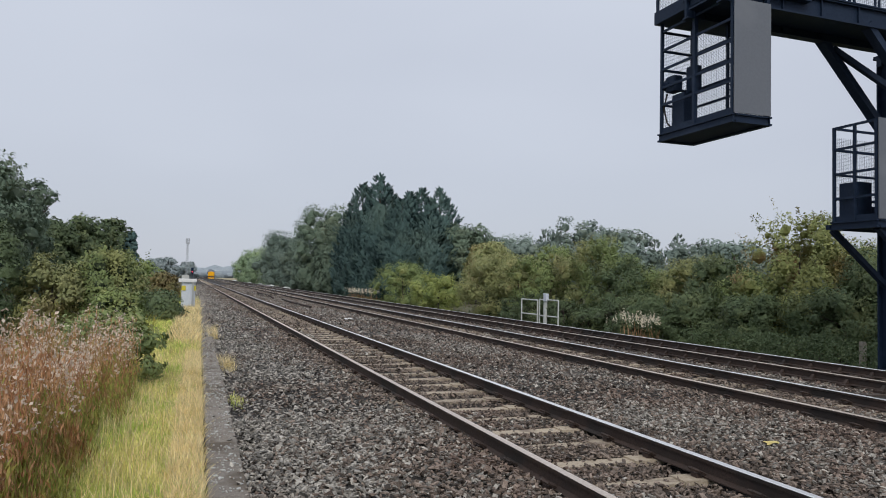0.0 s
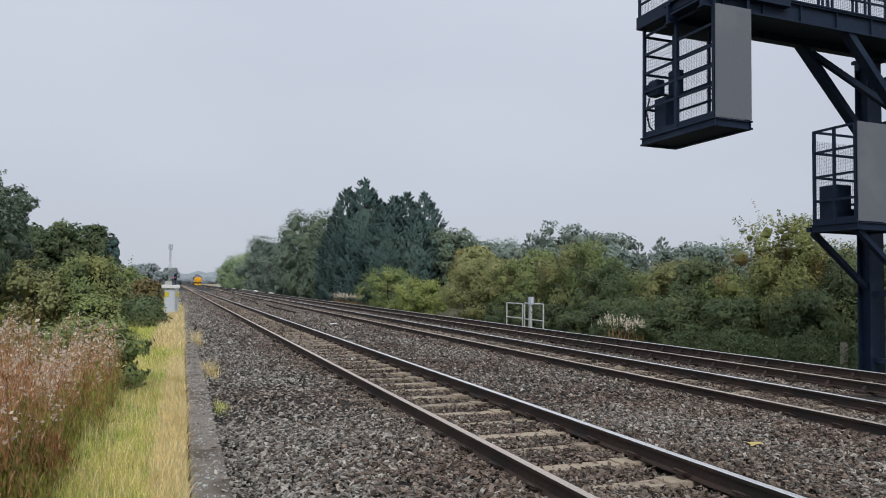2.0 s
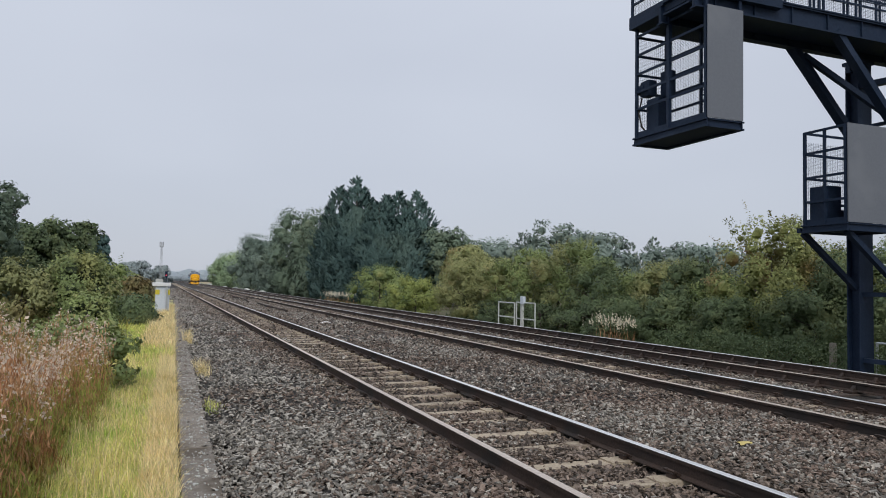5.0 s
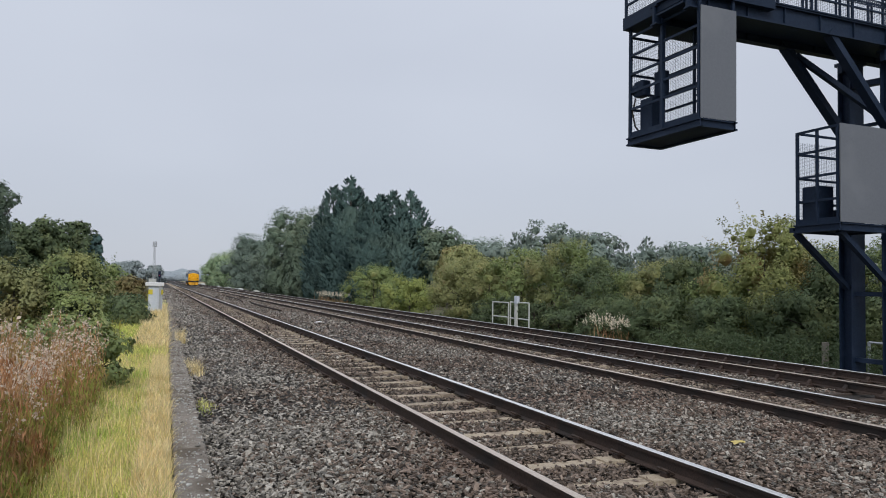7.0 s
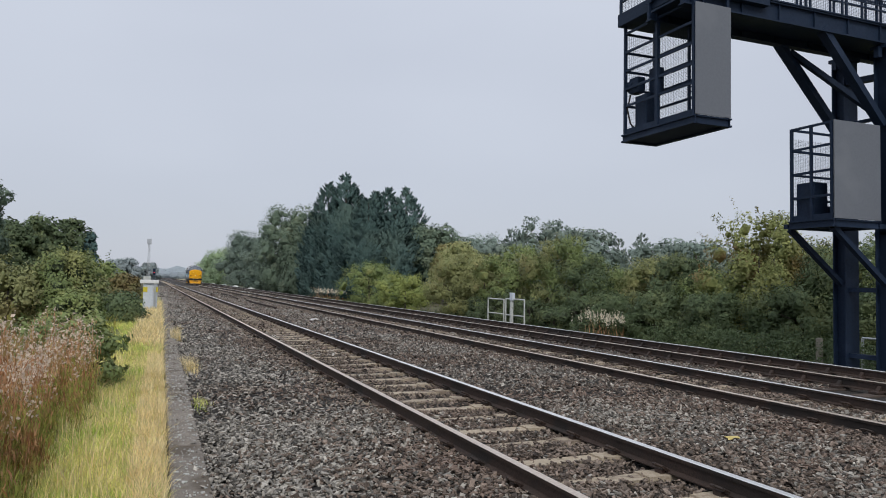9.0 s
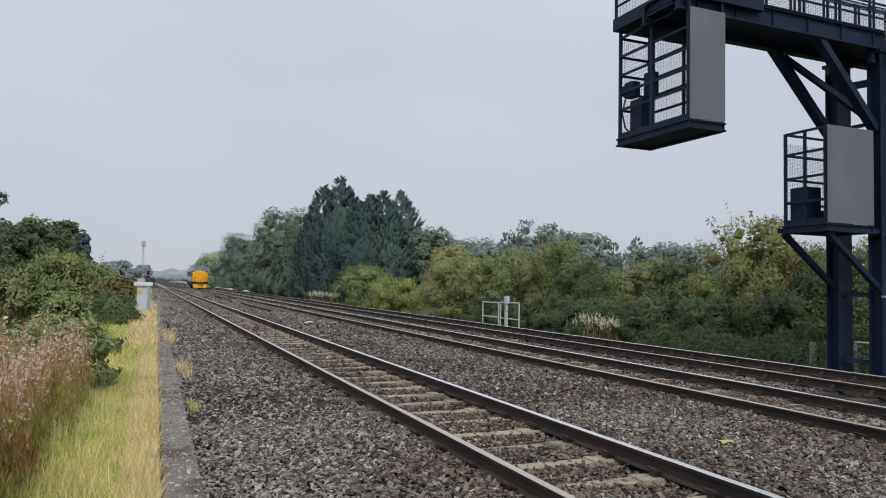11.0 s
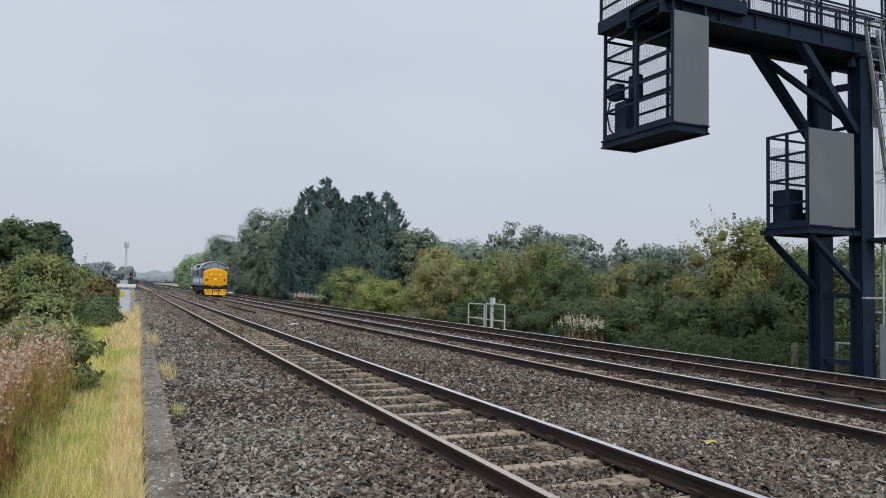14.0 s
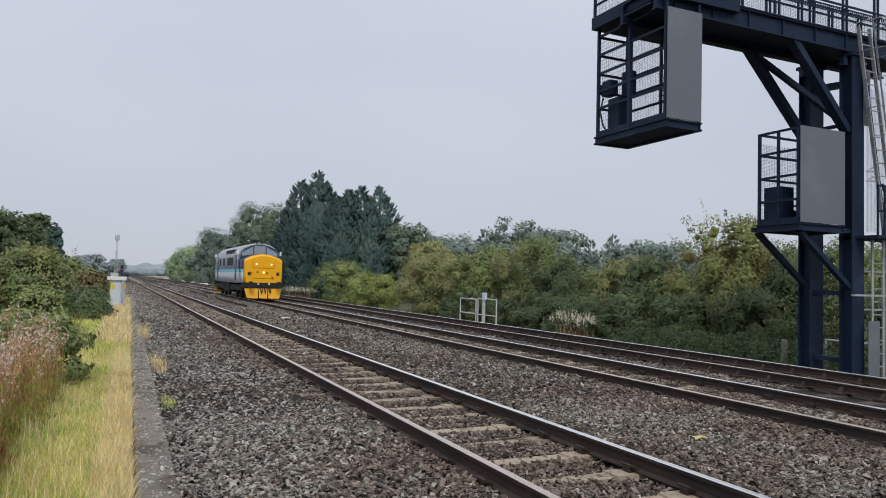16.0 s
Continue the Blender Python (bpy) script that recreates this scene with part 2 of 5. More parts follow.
def rod(bm, p, q, r, n=8, r2=None):
    p, q = Vector(p), Vector(q)
    a = q - p
    m = Matrix.Translation((p + q) / 2) @ a.to_track_quat("Z", "Y").to_matrix().to_4x4()
    bmesh.ops.create_cone(bm, cap_ends=True, segments=n, radius1=r, radius2=r if r2 is None else r2, depth=a.length, matrix=m)
    return bm


def channel(bm, p, q, w, d, t=0.02):
    """An I-section girder from p to q, upright web d high, flanges w wide."""
    p, q = Vector(p), Vector(q)
    a = (q - p)
    side = a.cross(Vector((0, 0, 1))).normalized()
    if side.length < 0.5:
        side = Vector((1, 0, 0))
    up = side.cross(a).normalized()
    for o, ww, dd in ((up * (d / 2 - t / 2), w, t), (-up * (d / 2 - t / 2), w, t), (Vector(), t, d - 2 * t)):
        m = Matrix((side, up, a.normalized())).transposed().to_4x4()
        m = Matrix.Translation((p + q) / 2 + o) @ m @ Matrix.Diagonal((ww, dd, a.length, 1))
        bmesh.ops.create_cube(bm, size=1.0, matrix=m)
    return bm


# ---------- foliage ----------
def unit(v):
    return v / (np.linalg.norm(v, axis=1)[:, None] + 1e-9)


def leaves(rng, pts, out, size, up=0.3, slim=0.55, spread=0.26, upright=False, along=None):
    """Pointed quads at pts that face out, roughly; upright ones keep their long axis near the vertical."""
    n = len(pts)
    nrm = unit(out + rng.normal(0, spread, (n, 3)) + np.array((0, 0, up)))
    if upright:
        t = unit(rng.normal(0, 0.28, (n, 3)) + np.array((0, 0, 1)))
        nrm = unit(np.cross(t, rng.normal(0, 1, (n, 3))))
    elif along is not None:
        t = unit(along + rng.normal(0, 0.3, (n, 3)))
        nrm = unit(nrm - t * (nrm * t).sum(1)[:, None])
    else:
        t = unit(np.cross(nrm, rng.normal(0, 1, (n, 3))))
    b = np.cross(nrm, t)
    s = size * rng.uniform(0.6, 1.35, (n, 1))
    v = np.stack([pts - t * s, pts + b * s * slim + nrm * s * 0.12, pts + t * s, pts - b * s * slim + nrm * s * 0.12], 1).reshape(-1, 3)
    return v, np.arange(n * 4).reshape(-1, 4)[:, ::-1]


ICO = bmesh.new()
bmesh.ops.create_icosphere(ICO, subdivisions=1, radius=1.0)
ICO_V = np.array([v.co[:] for v in ICO.verts])
ICO_F = np.array([[v.index for v in f.verts] for f in ICO.faces])
ICO.free()


def crown_clumps(rng, seed, clumps, clump_r, base, core):
    """Places and sizes of the clumps of a crown in a unit space: width 2, height 1 from the ground up."""
    a = rng.uniform(0, 2 * np.pi, clumps)
    zz = rng.uniform(base, 1.0, clumps)
    prof = np.sqrt(np.clip(1 - ((zz - 0.50) / 0.58) ** 2, 0.02, 1)) * (1 + 0.22 * np.sin(a * 3 + seed) + 0.15 * np.sin(a * 5 + zz * 7))
    rr = prof * np.where(rng.random(clumps) < core, rng.uniform(0.1, 0.8, clumps), rng.uniform(0.78, 1.08, clumps)) * (1 - clump_r * 0.5)
    return np.stack([np.cos(a) * rr, np.sin(a) * rr, zz * (1 - clump_r * 0.3)], 1), rng.uniform(0.5, 1.15, clumps), a


def crown(name, seed, w, h, clumps, per, leaf, mat, parent, clump_r=0.3, base=0.05, core=0.3, spiky=0.0, label=""):
    """A crown w metres in half-width and h high: lumpy clumps, each a shell of leaves leaf metres long over solid
    filler lumps for the inner growth.
    """
    rng = np.random.default_rng(seed)
    c, k, a = crown_clumps(rng, seed, clumps, clump_r, base, core)
    size = np.array((w, w, h))
    c = c * size
    r = clump_r * k * w
    flat = min(1.0, 0.6 * h / w)
    idx = rng.choice(clumps, clumps * per, p=r ** 2 / (r ** 2).sum())
    whole = unit((c - np.array((0, 0, h * 0.35))) / size)
    d = unit(rng.normal(0, 1, (len(idx), 3)))
    d = np.where(((d * (whole[idx] + np.array((0, 0, 0.5)))).sum(1) < -0.45)[:, None], -d, d)
    lump = 1 + 0.17 * np.sin(d[:, 0] * 7 + idx) * np.sin(d[:, 1] * 7 + idx * 2) + 0.12 * np.sin(d[:, 2] * 9 + idx * 3)
    rad = (r[idx] * lump * (0.66 + 0.38 * rng.random(len(idx)) ** 0.8))[:, None]
    p = c[idx] + d * rad * np.array((1, 1, flat))
    shade = unit(d * 0.8 + whole[idx] * 0.45 + np.array((0, 0, 0.22)) + rng.normal(0, 0.16, d.shape))
    face = d * 0.8 + whole[idx] * 0.4
    if spiky:
        shoots = int(clumps * per * spiky / 16)
        j = np.repeat(rng.integers(0, clumps, shoots), 16)
        way = np.stack([np.cos(a[j]) * 0.55, np.sin(a[j]) * 0.55, np.full(len(j), 0.62)], 1) + np.repeat(rng.normal(0, 0.22, (shoots, 3)), 16, 0)
        s = np.tile(np.linspace(0.5, 1.0, 16), shoots)[:, None] * np.repeat(rng.uniform(0.8, 1.7, (shoots, 1)), 16, 0) * clump_r * w
        p = np.concatenate([p, c[j] + way * s + rng.normal(0, leaf * 0.35, (len(j), 3))])
        shade, face = np.concatenate([shade, unit(way + rng.normal(0, 0.2, way.shape))]), np.concatenate([face, way])
    p[:, 2] = np.abs(p[:, 2])
    v, f = leaves(rng, p, face, leaf / 2, 0.15, 0.6, 0.42)
    ob = arrays(name, v, f, mat, parent, label, np.repeat(shade, 4, 0))
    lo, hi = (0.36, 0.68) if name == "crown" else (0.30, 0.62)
    # Filler lumps added to stop light passing through; shade-dark in fine-leaved bushes.
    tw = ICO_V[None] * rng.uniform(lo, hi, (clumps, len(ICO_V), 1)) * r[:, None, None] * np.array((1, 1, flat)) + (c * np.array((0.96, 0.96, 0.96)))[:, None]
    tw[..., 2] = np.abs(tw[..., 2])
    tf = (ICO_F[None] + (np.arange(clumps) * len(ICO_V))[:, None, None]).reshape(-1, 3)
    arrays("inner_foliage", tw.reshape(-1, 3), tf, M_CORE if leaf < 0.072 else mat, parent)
    return ob


def trunk(parent, seed, h, r, spread, limbs=7, name="trunk"):
    """A tapered trunk with limbs."""
    rng = random.Random(seed)
    bm = bmesh.new()
    top = Vector((rng.uniform(-.05, .05) * h, rng.uniform(-.05, .05) * h, h * 0.8))
    mid = top * 0.5 + Vector((rng.uniform(-.03, .03) * h, rng.uniform(-.03, .03) * h, 0))
    rod(bm, (0, 0, -0.3), mid, r, 7, r * 0.7)
    rod(bm, mid, top, r * 0.7, 6, r * 0.2)
    for _ in range(limbs):
        a, k = rng.uniform(0, 6.283), rng.uniform(0.25, 0.75)
        s = top * k
        e = s + Vector((math.cos(a) * spread * 0.75, math.sin(a) * spread * 0.75, h * rng.uniform(0.10, 0.24)))
        rod(bm, s, e, r * 0.35, 5, r * 0.08)
    return part(name, bm, M_BARK, parent)


def bush(name, seed, x, y, top, w, mat, label, category, group, leaf=0.09, clumps=90, per=110, z=-0.5, clump_r=0.42, spiky=0.02):
    h = top
    ob = thing(name, x, y, z, label, category, group, rz=seed * 47 % 360)
    trunk(ob, seed, h * 0.85, 0.04 + 0.012 * h, w, 8, "stem")
    crown("foliage", seed, w, h, clumps, per, leaf, mat, ob, clump_r, spiky=spiky)
    return ob


def tree(name, seed, x, y, top, w, mat, label, group, leaf=0.3, clumps=110, per=60, z=-0.5, base=0.12, clump_r=0.28, spiky=0.0):
    ob = thing(name, x, y, z, label, "tree", group, rz=seed * 71 % 360)
    trunk(ob, seed, top, 0.1 + 0.018 * top, w)
    crown("crown", seed, w, top, clumps, per, leaf, mat, ob, clump_r, base, spiky=spiky)
    return ob


def cypress(seed, x, y, top, w, group, z=-0.5, mat=None, name="cypress_tree", label="tall dark cypress tree with a pointed ragged top beside the railway", n=17500, leaf=0.34):
    """A dense conifer: a tall cone of upswept sprays, with a spiky leader."""
    rng = np.random.default_rng(seed)
    ob = thing(name, x, y, z, label, "tree", group)
    bm = rod(bmesh.new(), (0, 0, -0.3), (0, 0, top * 0.93), 0.3, 8, 0.03)
    part("trunk", bm, M_BARK, ob)
    sprays = n // 24
    zz = 1 - rng.random(sprays) ** 0.8 * 0.995
    a = rng.uniform(0, 6.283, sprays)
    env = np.clip((1 - zz) / 0.55, 0, 1) ** 0.8 * (0.86 + 0.16 * np.sin(a * 4 + seed + zz * 9)) + 0.015
    r0 = env * w * rng.uniform(0.5, 0.9, sprays)
    length = (0.06 + 0.085 * rng.random(sprays)) * top * (0.4 + 0.6 * np.clip((1 - zz) / 0.5, 0, 1))
    idx = np.repeat(np.arange(sprays), 24)
    s = rng.random(len(idx)) ** 0.8
    rad = r0[idx] + s * length[idx] * 0.5
    ang = a[idx] + rng.normal(0, 0.12, len(idx)) * (1 - s)
    fat = ((1 - s) * 0.06 * w + 0.02) * (0.3 + 0.7 * np.clip((1 - zz[idx]) / 0.5, 0, 1))
    p = np.stack([np.cos(ang) * rad, np.sin(ang) * rad, zz[idx] * top * 0.94 + (s + 0.5 * s * s) * length[idx] * 0.42], 1) + rng.normal(0, 1, (len(idx), 3)) * fat[:, None]
    p[:, 2] = np.abs(p[:, 2])
    d = np.stack([np.cos(ang), np.sin(ang), np.full(len(ang), 0.35)], 1)
    shade = unit(d + np.array((0, 0, 1)) * ((s - 0.45) * 0.9)[:, None] + rng.normal(0, 0.22, d.shape))
    v, f = leaves(rng, p, d, leaf / 2, 0.1, 0.3, 0.3, along=d * np.array((0.7, 0.7, 0)) + np.array((0, 0, 0.75)))
    arrays("crown", v, f, mat or M_CON, ob, "", np.repeat(shade, 4, 0))
    bm, seg = bmesh.new(), 11
    ringz = [[bm.verts.new((math.cos(j * 6.283 / seg) * w * min(1, (1 - q) / 0.55) ** 0.8 * 0.44 * rng.uniform(.62, 1.2), math.sin(j * 6.283 / seg) * w * min(1, (1 - q) / 0.55) ** 0.8 * 0.44 * rng.uniform(.62, 1.2),
                             q * top * 0.95 + rng.uniform(-.02, .02) * top)) for j in range(seg)] for q in np.linspace(0.0, 0.76, 10)]
    for lo_r, hi_r in zip(ringz, ringz[1:]):
        for j in range(seg):
            bm.faces.new((lo_r[j], lo_r[(j + 1) % seg], hi_r[(j + 1) % seg], hi_r[j]))
    part("inner_foliage", bm, mat or M_CON, ob)
    return ob


# ---------- ground ----------
def sheet(name, xs, ys, zs, mat, rough=0.0, seed=0):
    """A sheet of land with the profile zs across xs."""
    rng = np.random.default_rng(seed)
    v, f = [], []
    for y in ys:
        for x, z in zip(xs, zs):
            v.append((x, y, z + rng.uniform(-rough, rough)))
    m = len(xs)
    for j in range(len(ys) - 1):
        for i in range(m - 1):
            f.append((j * m + i, j * m + i + 1, (j + 1) * m + i + 1, (j + 1) * m + i))
    return tagged(arrays(name, v, f, mat), kind="structure")


FAR_Y = [-300, -60, -10, 0, 4, 8, 12, 16, 20, 26, 32, 40, 50, 65, 80, 100, 130, 170, 220, 300, 420, 600, 900, 1400, 2600]
tagged(sheet("ground", [-1800, -300, -60, -20, -8, -3, -1.6, -0.6, 0.1, 0.2, 0.3, 13.2, 14.4, 16, 20, 40, 100, 400, 2200], FAR_Y,
             [-0.6, -0.6, -0.6, -0.6, -0.5, -0.35, -0.2, -0.16, -0.16, -0.16, -0.42, -0.45, -0.55, -0.6, -0.6, -0.6, -0.6, -0.6, -0.6], M_SOIL),
       "rough grassy verge soil reaching out to misty fields", "ground")
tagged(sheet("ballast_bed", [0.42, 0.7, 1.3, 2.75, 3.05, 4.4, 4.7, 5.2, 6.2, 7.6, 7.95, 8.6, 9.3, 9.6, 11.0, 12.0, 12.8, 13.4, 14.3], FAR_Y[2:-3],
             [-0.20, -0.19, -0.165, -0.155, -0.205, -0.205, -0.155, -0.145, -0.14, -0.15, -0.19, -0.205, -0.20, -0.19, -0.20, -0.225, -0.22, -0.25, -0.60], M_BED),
       "grey-brown crushed stone ballast under the tracks, darkened as shade between stones", "ballast").location.z = -0.018


BED_X = [0.5, 1.3, 2.75, 3.05, 3.7, 4.4, 4.7, 6.2, 7.6, 7.95, 9.3, 9.6, 11.2, 13.3, 14.2]
BED_Z = [-0.185, -0.16, -0.145, -0.172, -0.186, -0.196, -0.145, -0.13, -0.14, -0.174, -0.176, -0.17, -0.205, -0.24, -0.58]


def stones(name, seed, count, x0, x1, y0, y1, r, tris, label, on_edge=False):
    """Loose crushed stones, thrown on the bed, or spilled over the concrete edge."""
    rng = np.random.default_rng(seed)
    x, y = rng.uniform(x0, x1, count * 3), y0 + (y1 - y0) * rng.random(count * 3)
    keep = (x < 1.62 * y + 0.6) | (y < 2.6)
    for c in RAIL_X:
        keep &= np.abs(x - c) > 0.075
    for tx, phase in ((3.72, -0.1175), (8.61, 0.4)):
        row = np.floor((y - phase) / PITCH)
        across = (x - tx + 0.72) / 1.44
        half = 0.055 + 0.075 * np.clip(across * 1.25, 0, 1) + 0.022 * np.sin(4.1 * x + 2.3 * row)
        half = half * (1.0 if tx < 5 else 0.55)
        bowed = 0.05 * np.sin(across * 3.4 + 0.4) - 0.03 + 0.02 * np.sin(row * 1.7)
        on = (np.abs(x - tx) < 0.72) & (np.abs((y - phase) % PITCH - PITCH / 2 - bowed) < half)
        keep &= ~(on & (rng.random(len(x)) < 0.93))
        ends = (np.abs(np.abs(x - tx) - 0.7525) < 0.17) & (np.abs((y - phase) % PITCH - PITCH / 2) < 0.09)
        keep &= ~(ends & (rng.random(len(x)) < 0.85))
    if on_edge:
        e = (x - (0.35 + 0.0125 * (y - 6))) / 0.15
        keep &= (e > -1) & (e < 1.15) & (rng.random(len(x)) < np.clip((e + 0.4) * 0.5, 0, 1) ** 2 + np.clip((y - 9) / 26, 0, 0.8))
    x, y = x[keep][:count], y[keep][:count]
    n = len(x)
    z = np.full(n, -0.092) if on_edge else np.interp(x, BED_X, BED_Z)
    if not on_edge:
        z = z + 0.018 * np.sin(x * 3.1 + y * 1.7) * np.sin(y * 2.3 - x) + rng.uniform(-0.024, 0.026, n) * min(1, r / 0.0215)
    if tris == 12:
        bv = np.array([(a, b, c) for a in (-.8, .8) for b in (-.8, .8) for c in (-.8, .8)])
        bf = np.array([(0, 1, 3), (0, 3, 2), (4, 6, 7), (4, 7, 5), (0, 4, 5), (0, 5, 1), (2, 3, 7), (2, 7, 6), (1, 5, 7), (1, 7, 3)])
    else:
        bv = np.array([(1, 0, 0), (-1, 0, 0), (0, 1, 0), (0, -1, 0), (0, 0, 1), (0, 0, -1)], float)
        bf = np.array([(0, 2, 4), (2, 1, 4), (1, 3, 4), (3, 0, 4), (2, 0, 5), (1, 2, 5), (3, 1, 5), (0, 3, 5)])[:8 if r < 0.035 else 4]
    k = len(bv)
    v = bv[None] * rng.uniform(0.4, 1.25, (n, k, 3))
    v = v * (r * rng.uniform(0.5, 1.45, (n, 1, 1)) * np.stack([rng.uniform(1.0, 1.9, n), rng.uniform(0.55, 1.15, n), rng.uniform(0.28, 0.62, n)], 1)[:, None])
    a, b = rng.uniform(0, 6.283, n), rng.normal(0, 0.5, n)
    ca, sa, cb, sb = np.cos(a)[:, None], np.sin(a)[:, None], np.cos(b)[:, None], np.sin(b)[:, None]
    vx, vz = v[..., 0] * cb - v[..., 2] * sb, v[..., 0] * sb + v[..., 2] * cb
    v = np.stack([vx * ca - v[..., 1] * sa, vx * sa + v[..., 1] * ca, vz], 2) + np.stack([x, y, z], 1)[:, None]
    f = (bf[None] + (np.arange(n) * k)[:, None, None]).reshape(-1, 3)
    ob = tagged(arrays(name, v.reshape(-1, 3), f, [M_STONE, M_RUSTSTONE]), label, "ballast", kind="stuff")
    rusty = np.interp(x, [1.5, 2.6, 2.9, 4.6, 5.3, 6.9, 7.7, 9.5, 10.0, 10.6, 11.1, 13.0, 13.6], [0.12, 0.75, 0.9, 0.9, 0.62, 0.55, 0.9, 0.85, 0.5, 0.5, 0.75, 0.65, 0.4]) + 0.3 * np.sin(x * 1.3 + y * 0.9) * np.sin(y * 0.53 - x)
    ob.data.polygons.foreach_set("material_index", np.repeat((rng.random(n) < rusty).astype(np.int32), len(bf)))
    return ob


RAIL_X = (2.97, 4.475, 7.861, 9.366, 11.2, 12.705)
PITCH = 0.735
stones("ballast_stones", 1, 48000, 0.5, 9.5, 2.6, 9.0, 0.0198, 12, "loose grey and brown crushed stone ballast")
stones("ballast_stones", 4, 5000, 0.5, 14.2, -12.0, -3.0, 0.055, 8, "loose crushed stone ballast along the line")
stones("ballast_stones", 7, 22000, 0.5, 14.2, -3.0, 2.6, 0.035, 8, "loose crushed stone ballast beside the edging")
stones("ballast_stones", 2, 46000, 0.5, 14.2, 9.0, 20.0, 0.030, 8, "loose grey crushed stone ballast between the rails")
stones("ballast_stones", 3, 52000, 0.5, 14.2, 20.0, 60.0, 0.043, 8, "loose grey crushed stone ballast further along the line")


stones("ballast_stones", 5, 16000, 0.5, 14.2, 60.0, 130.0, 0.080, 8, "loose grey crushed stone ballast far along the line")
stones("spilled_stones", 6, 2600, 0.2, 1.1, 3.0, 40.0, 0.020, 8, "loose ballast stones spilled over the concrete edging", True)


# ---------- tracks ----------
def rail_mesh(y0, y1, head):
    """Flat-bottom rail, top at 0: foot, web and head."""
    prof = [(-.07, -.16), (.07, -.16), (.07, -.149), (.012, -.132), (.010, -.045), (.034, -.036), (.036, -.006), (.031, 0), (-.031, 0), (-.036, -.006), (-.034, -.036), (-.010, -.045), (-.012, -.132), (-.07, -.149)]
    n = len(prof)
    v = [(x, y, z) for y in (y0, y1) for x, z in prof]
    f = [(i, (i + 1) % n, n + (i + 1) % n, n + i) for i in range(n)] + [tuple(range(n))[::-1], tuple(range(n, 2 * n))]
    me = bpy.data.meshes.new("rail")
    me.from_pydata(v, [], f)
    me.materials.append(M_RUST)
    me.materials.append(head)
    me.polygons[7].material_index = me.polygons[8].material_index = 1
    return me


def sleeper_mesh(kind):
    bm = bmesh.new()
    if kind == "concrete":
        for s in (-1, 1):
            a = [(s * 1.25, .13, -.33), (s * 1.25, -.13, -.33), (s * 1.25, -.11, -.175), (s * 1.25, .11, -.175),
                 (s * .45, .13, -.33), (s * .45, -.13, -.33), (s * .45, -.11, -.165), (s * .45, .11, -.165)]
            vs = [bm.verts.new(p) for p in a]
            for q in ((0, 1, 2, 3), (4, 5, 6, 7), (0, 1, 5, 4), (1, 2, 6, 5), (2, 3, 7, 6), (3, 0, 4, 7)):
                bm.faces.new([vs[i] for i in q])
        box(bm, -.45, .45, -.10, .10, -.33, -.182)
    else:
        box(bm, -1.3, 1.3, -.13, .13, -.33, -.19, 0.01)
    bmesh.ops.recalc_face_normals(bm, faces=bm.faces)
    me = bpy.data.meshes.new("sleeper")
    bm.to_mesh(me)
    bm.free()
    me.materials.append(M_CONC if kind == "concrete" else M_TIMBER)
    return me


def clip_mesh(kind):
    """Fastening: a bent spring clip in its shoulder, or a cast chair."""
    bm = bmesh.new()
    if kind == "concrete":
        box(bm, .075, .125, -.045, .045, -.18, -.125, 0.008)
        for a, b in (((.05, -.06, -.135), (.12, -.07, -.10)), ((.12, -.07, -.10), (.14, .0, -.09)), ((.14, .0, -.09), (.12, .07, -.10)), ((.12, .07, -.10), (.05, .06, -.135))):
            rod(bm, a, b, .015, 5)
    else:
        box(bm, .02, .19, -.09, .09, -.19, -.145, 0.01)
        vs = [bm.verts.new(p) for p in ((.02, -.035, -.145), (.11, -.035, -.145), (.03, -.03, -.06), (.02, .035, -.145), (.11, .035, -.145), (.03, .03, -.06))]
        for q in ((0, 1, 2), (3, 5, 4), (0, 3, 4, 1), (1, 4, 5, 2), (2, 5, 3, 0)):
            bm.faces.new([vs[i] for i in q])
    bmesh.ops.recalc_face_normals(bm, faces=bm.faces)
    me = bpy.data.meshes.new("clip")
    bm.to_mesh(me)
    bm.free()
    me.materials.append(M_RUST)
    return me


def track(name, x, kind, head, phase, label, near):
    ob = tagged(new(name), label, "railway track", "parallel tracks", "structure")
    ob.matrix_basis = pose(x, 0, 0)
    rails = []
    for side in (-0.7525, 0.7525):
        r = new("rail", rail_mesh(-15, 620, M_DULL if side < 0 else head))
        r.parent, r.location = ob, (side, 0, 0)
        rails.append(r)
    sm, cm = sleeper_mesh(kind), clip_mesh(kind)
    for i in range(-20, near):
        s = new("sleeper", sm)
        s.parent, s.location = ob, (0, 3.0 - 3.0 % PITCH + phase + i * PITCH, 0)
        if 0 <= i < 45:
            for side in (-0.7525, 0.7525):
                for turn in (0, 180):
                    c = new("clip" if kind == "concrete" else "chair", cm)
                    c.parent, c.matrix_basis = s, pose(side, 0, 0, 0, 0, turn)
    bm = bmesh.new()
    for i in range(near, 380):
        y = 3.0 - 3.0 % PITCH + phase + i * PITCH
        box(bm, -1.25, 1.25, y - .11, y + .11, -.33, -.186)
    tagged(part("far_sleepers", bm, M_CONC if kind == "concrete" else M_TIMBER, ob), kind="stuff")
    return ob


track("track_1", 3.7225, "concrete", M_SHINE, 0.25, "straight railway track on concrete sleepers with polished rails", 110)
track("track_2", 8.6135, "concrete", M_SHINE, 0.4 + PITCH / 2, "straight railway track with deep rusty rails in ballast", 110)
track("track_3", 11.9525, "timber", M_SHINE, 0.2, "older railway track with rails in cast chairs on dark timber", 110)


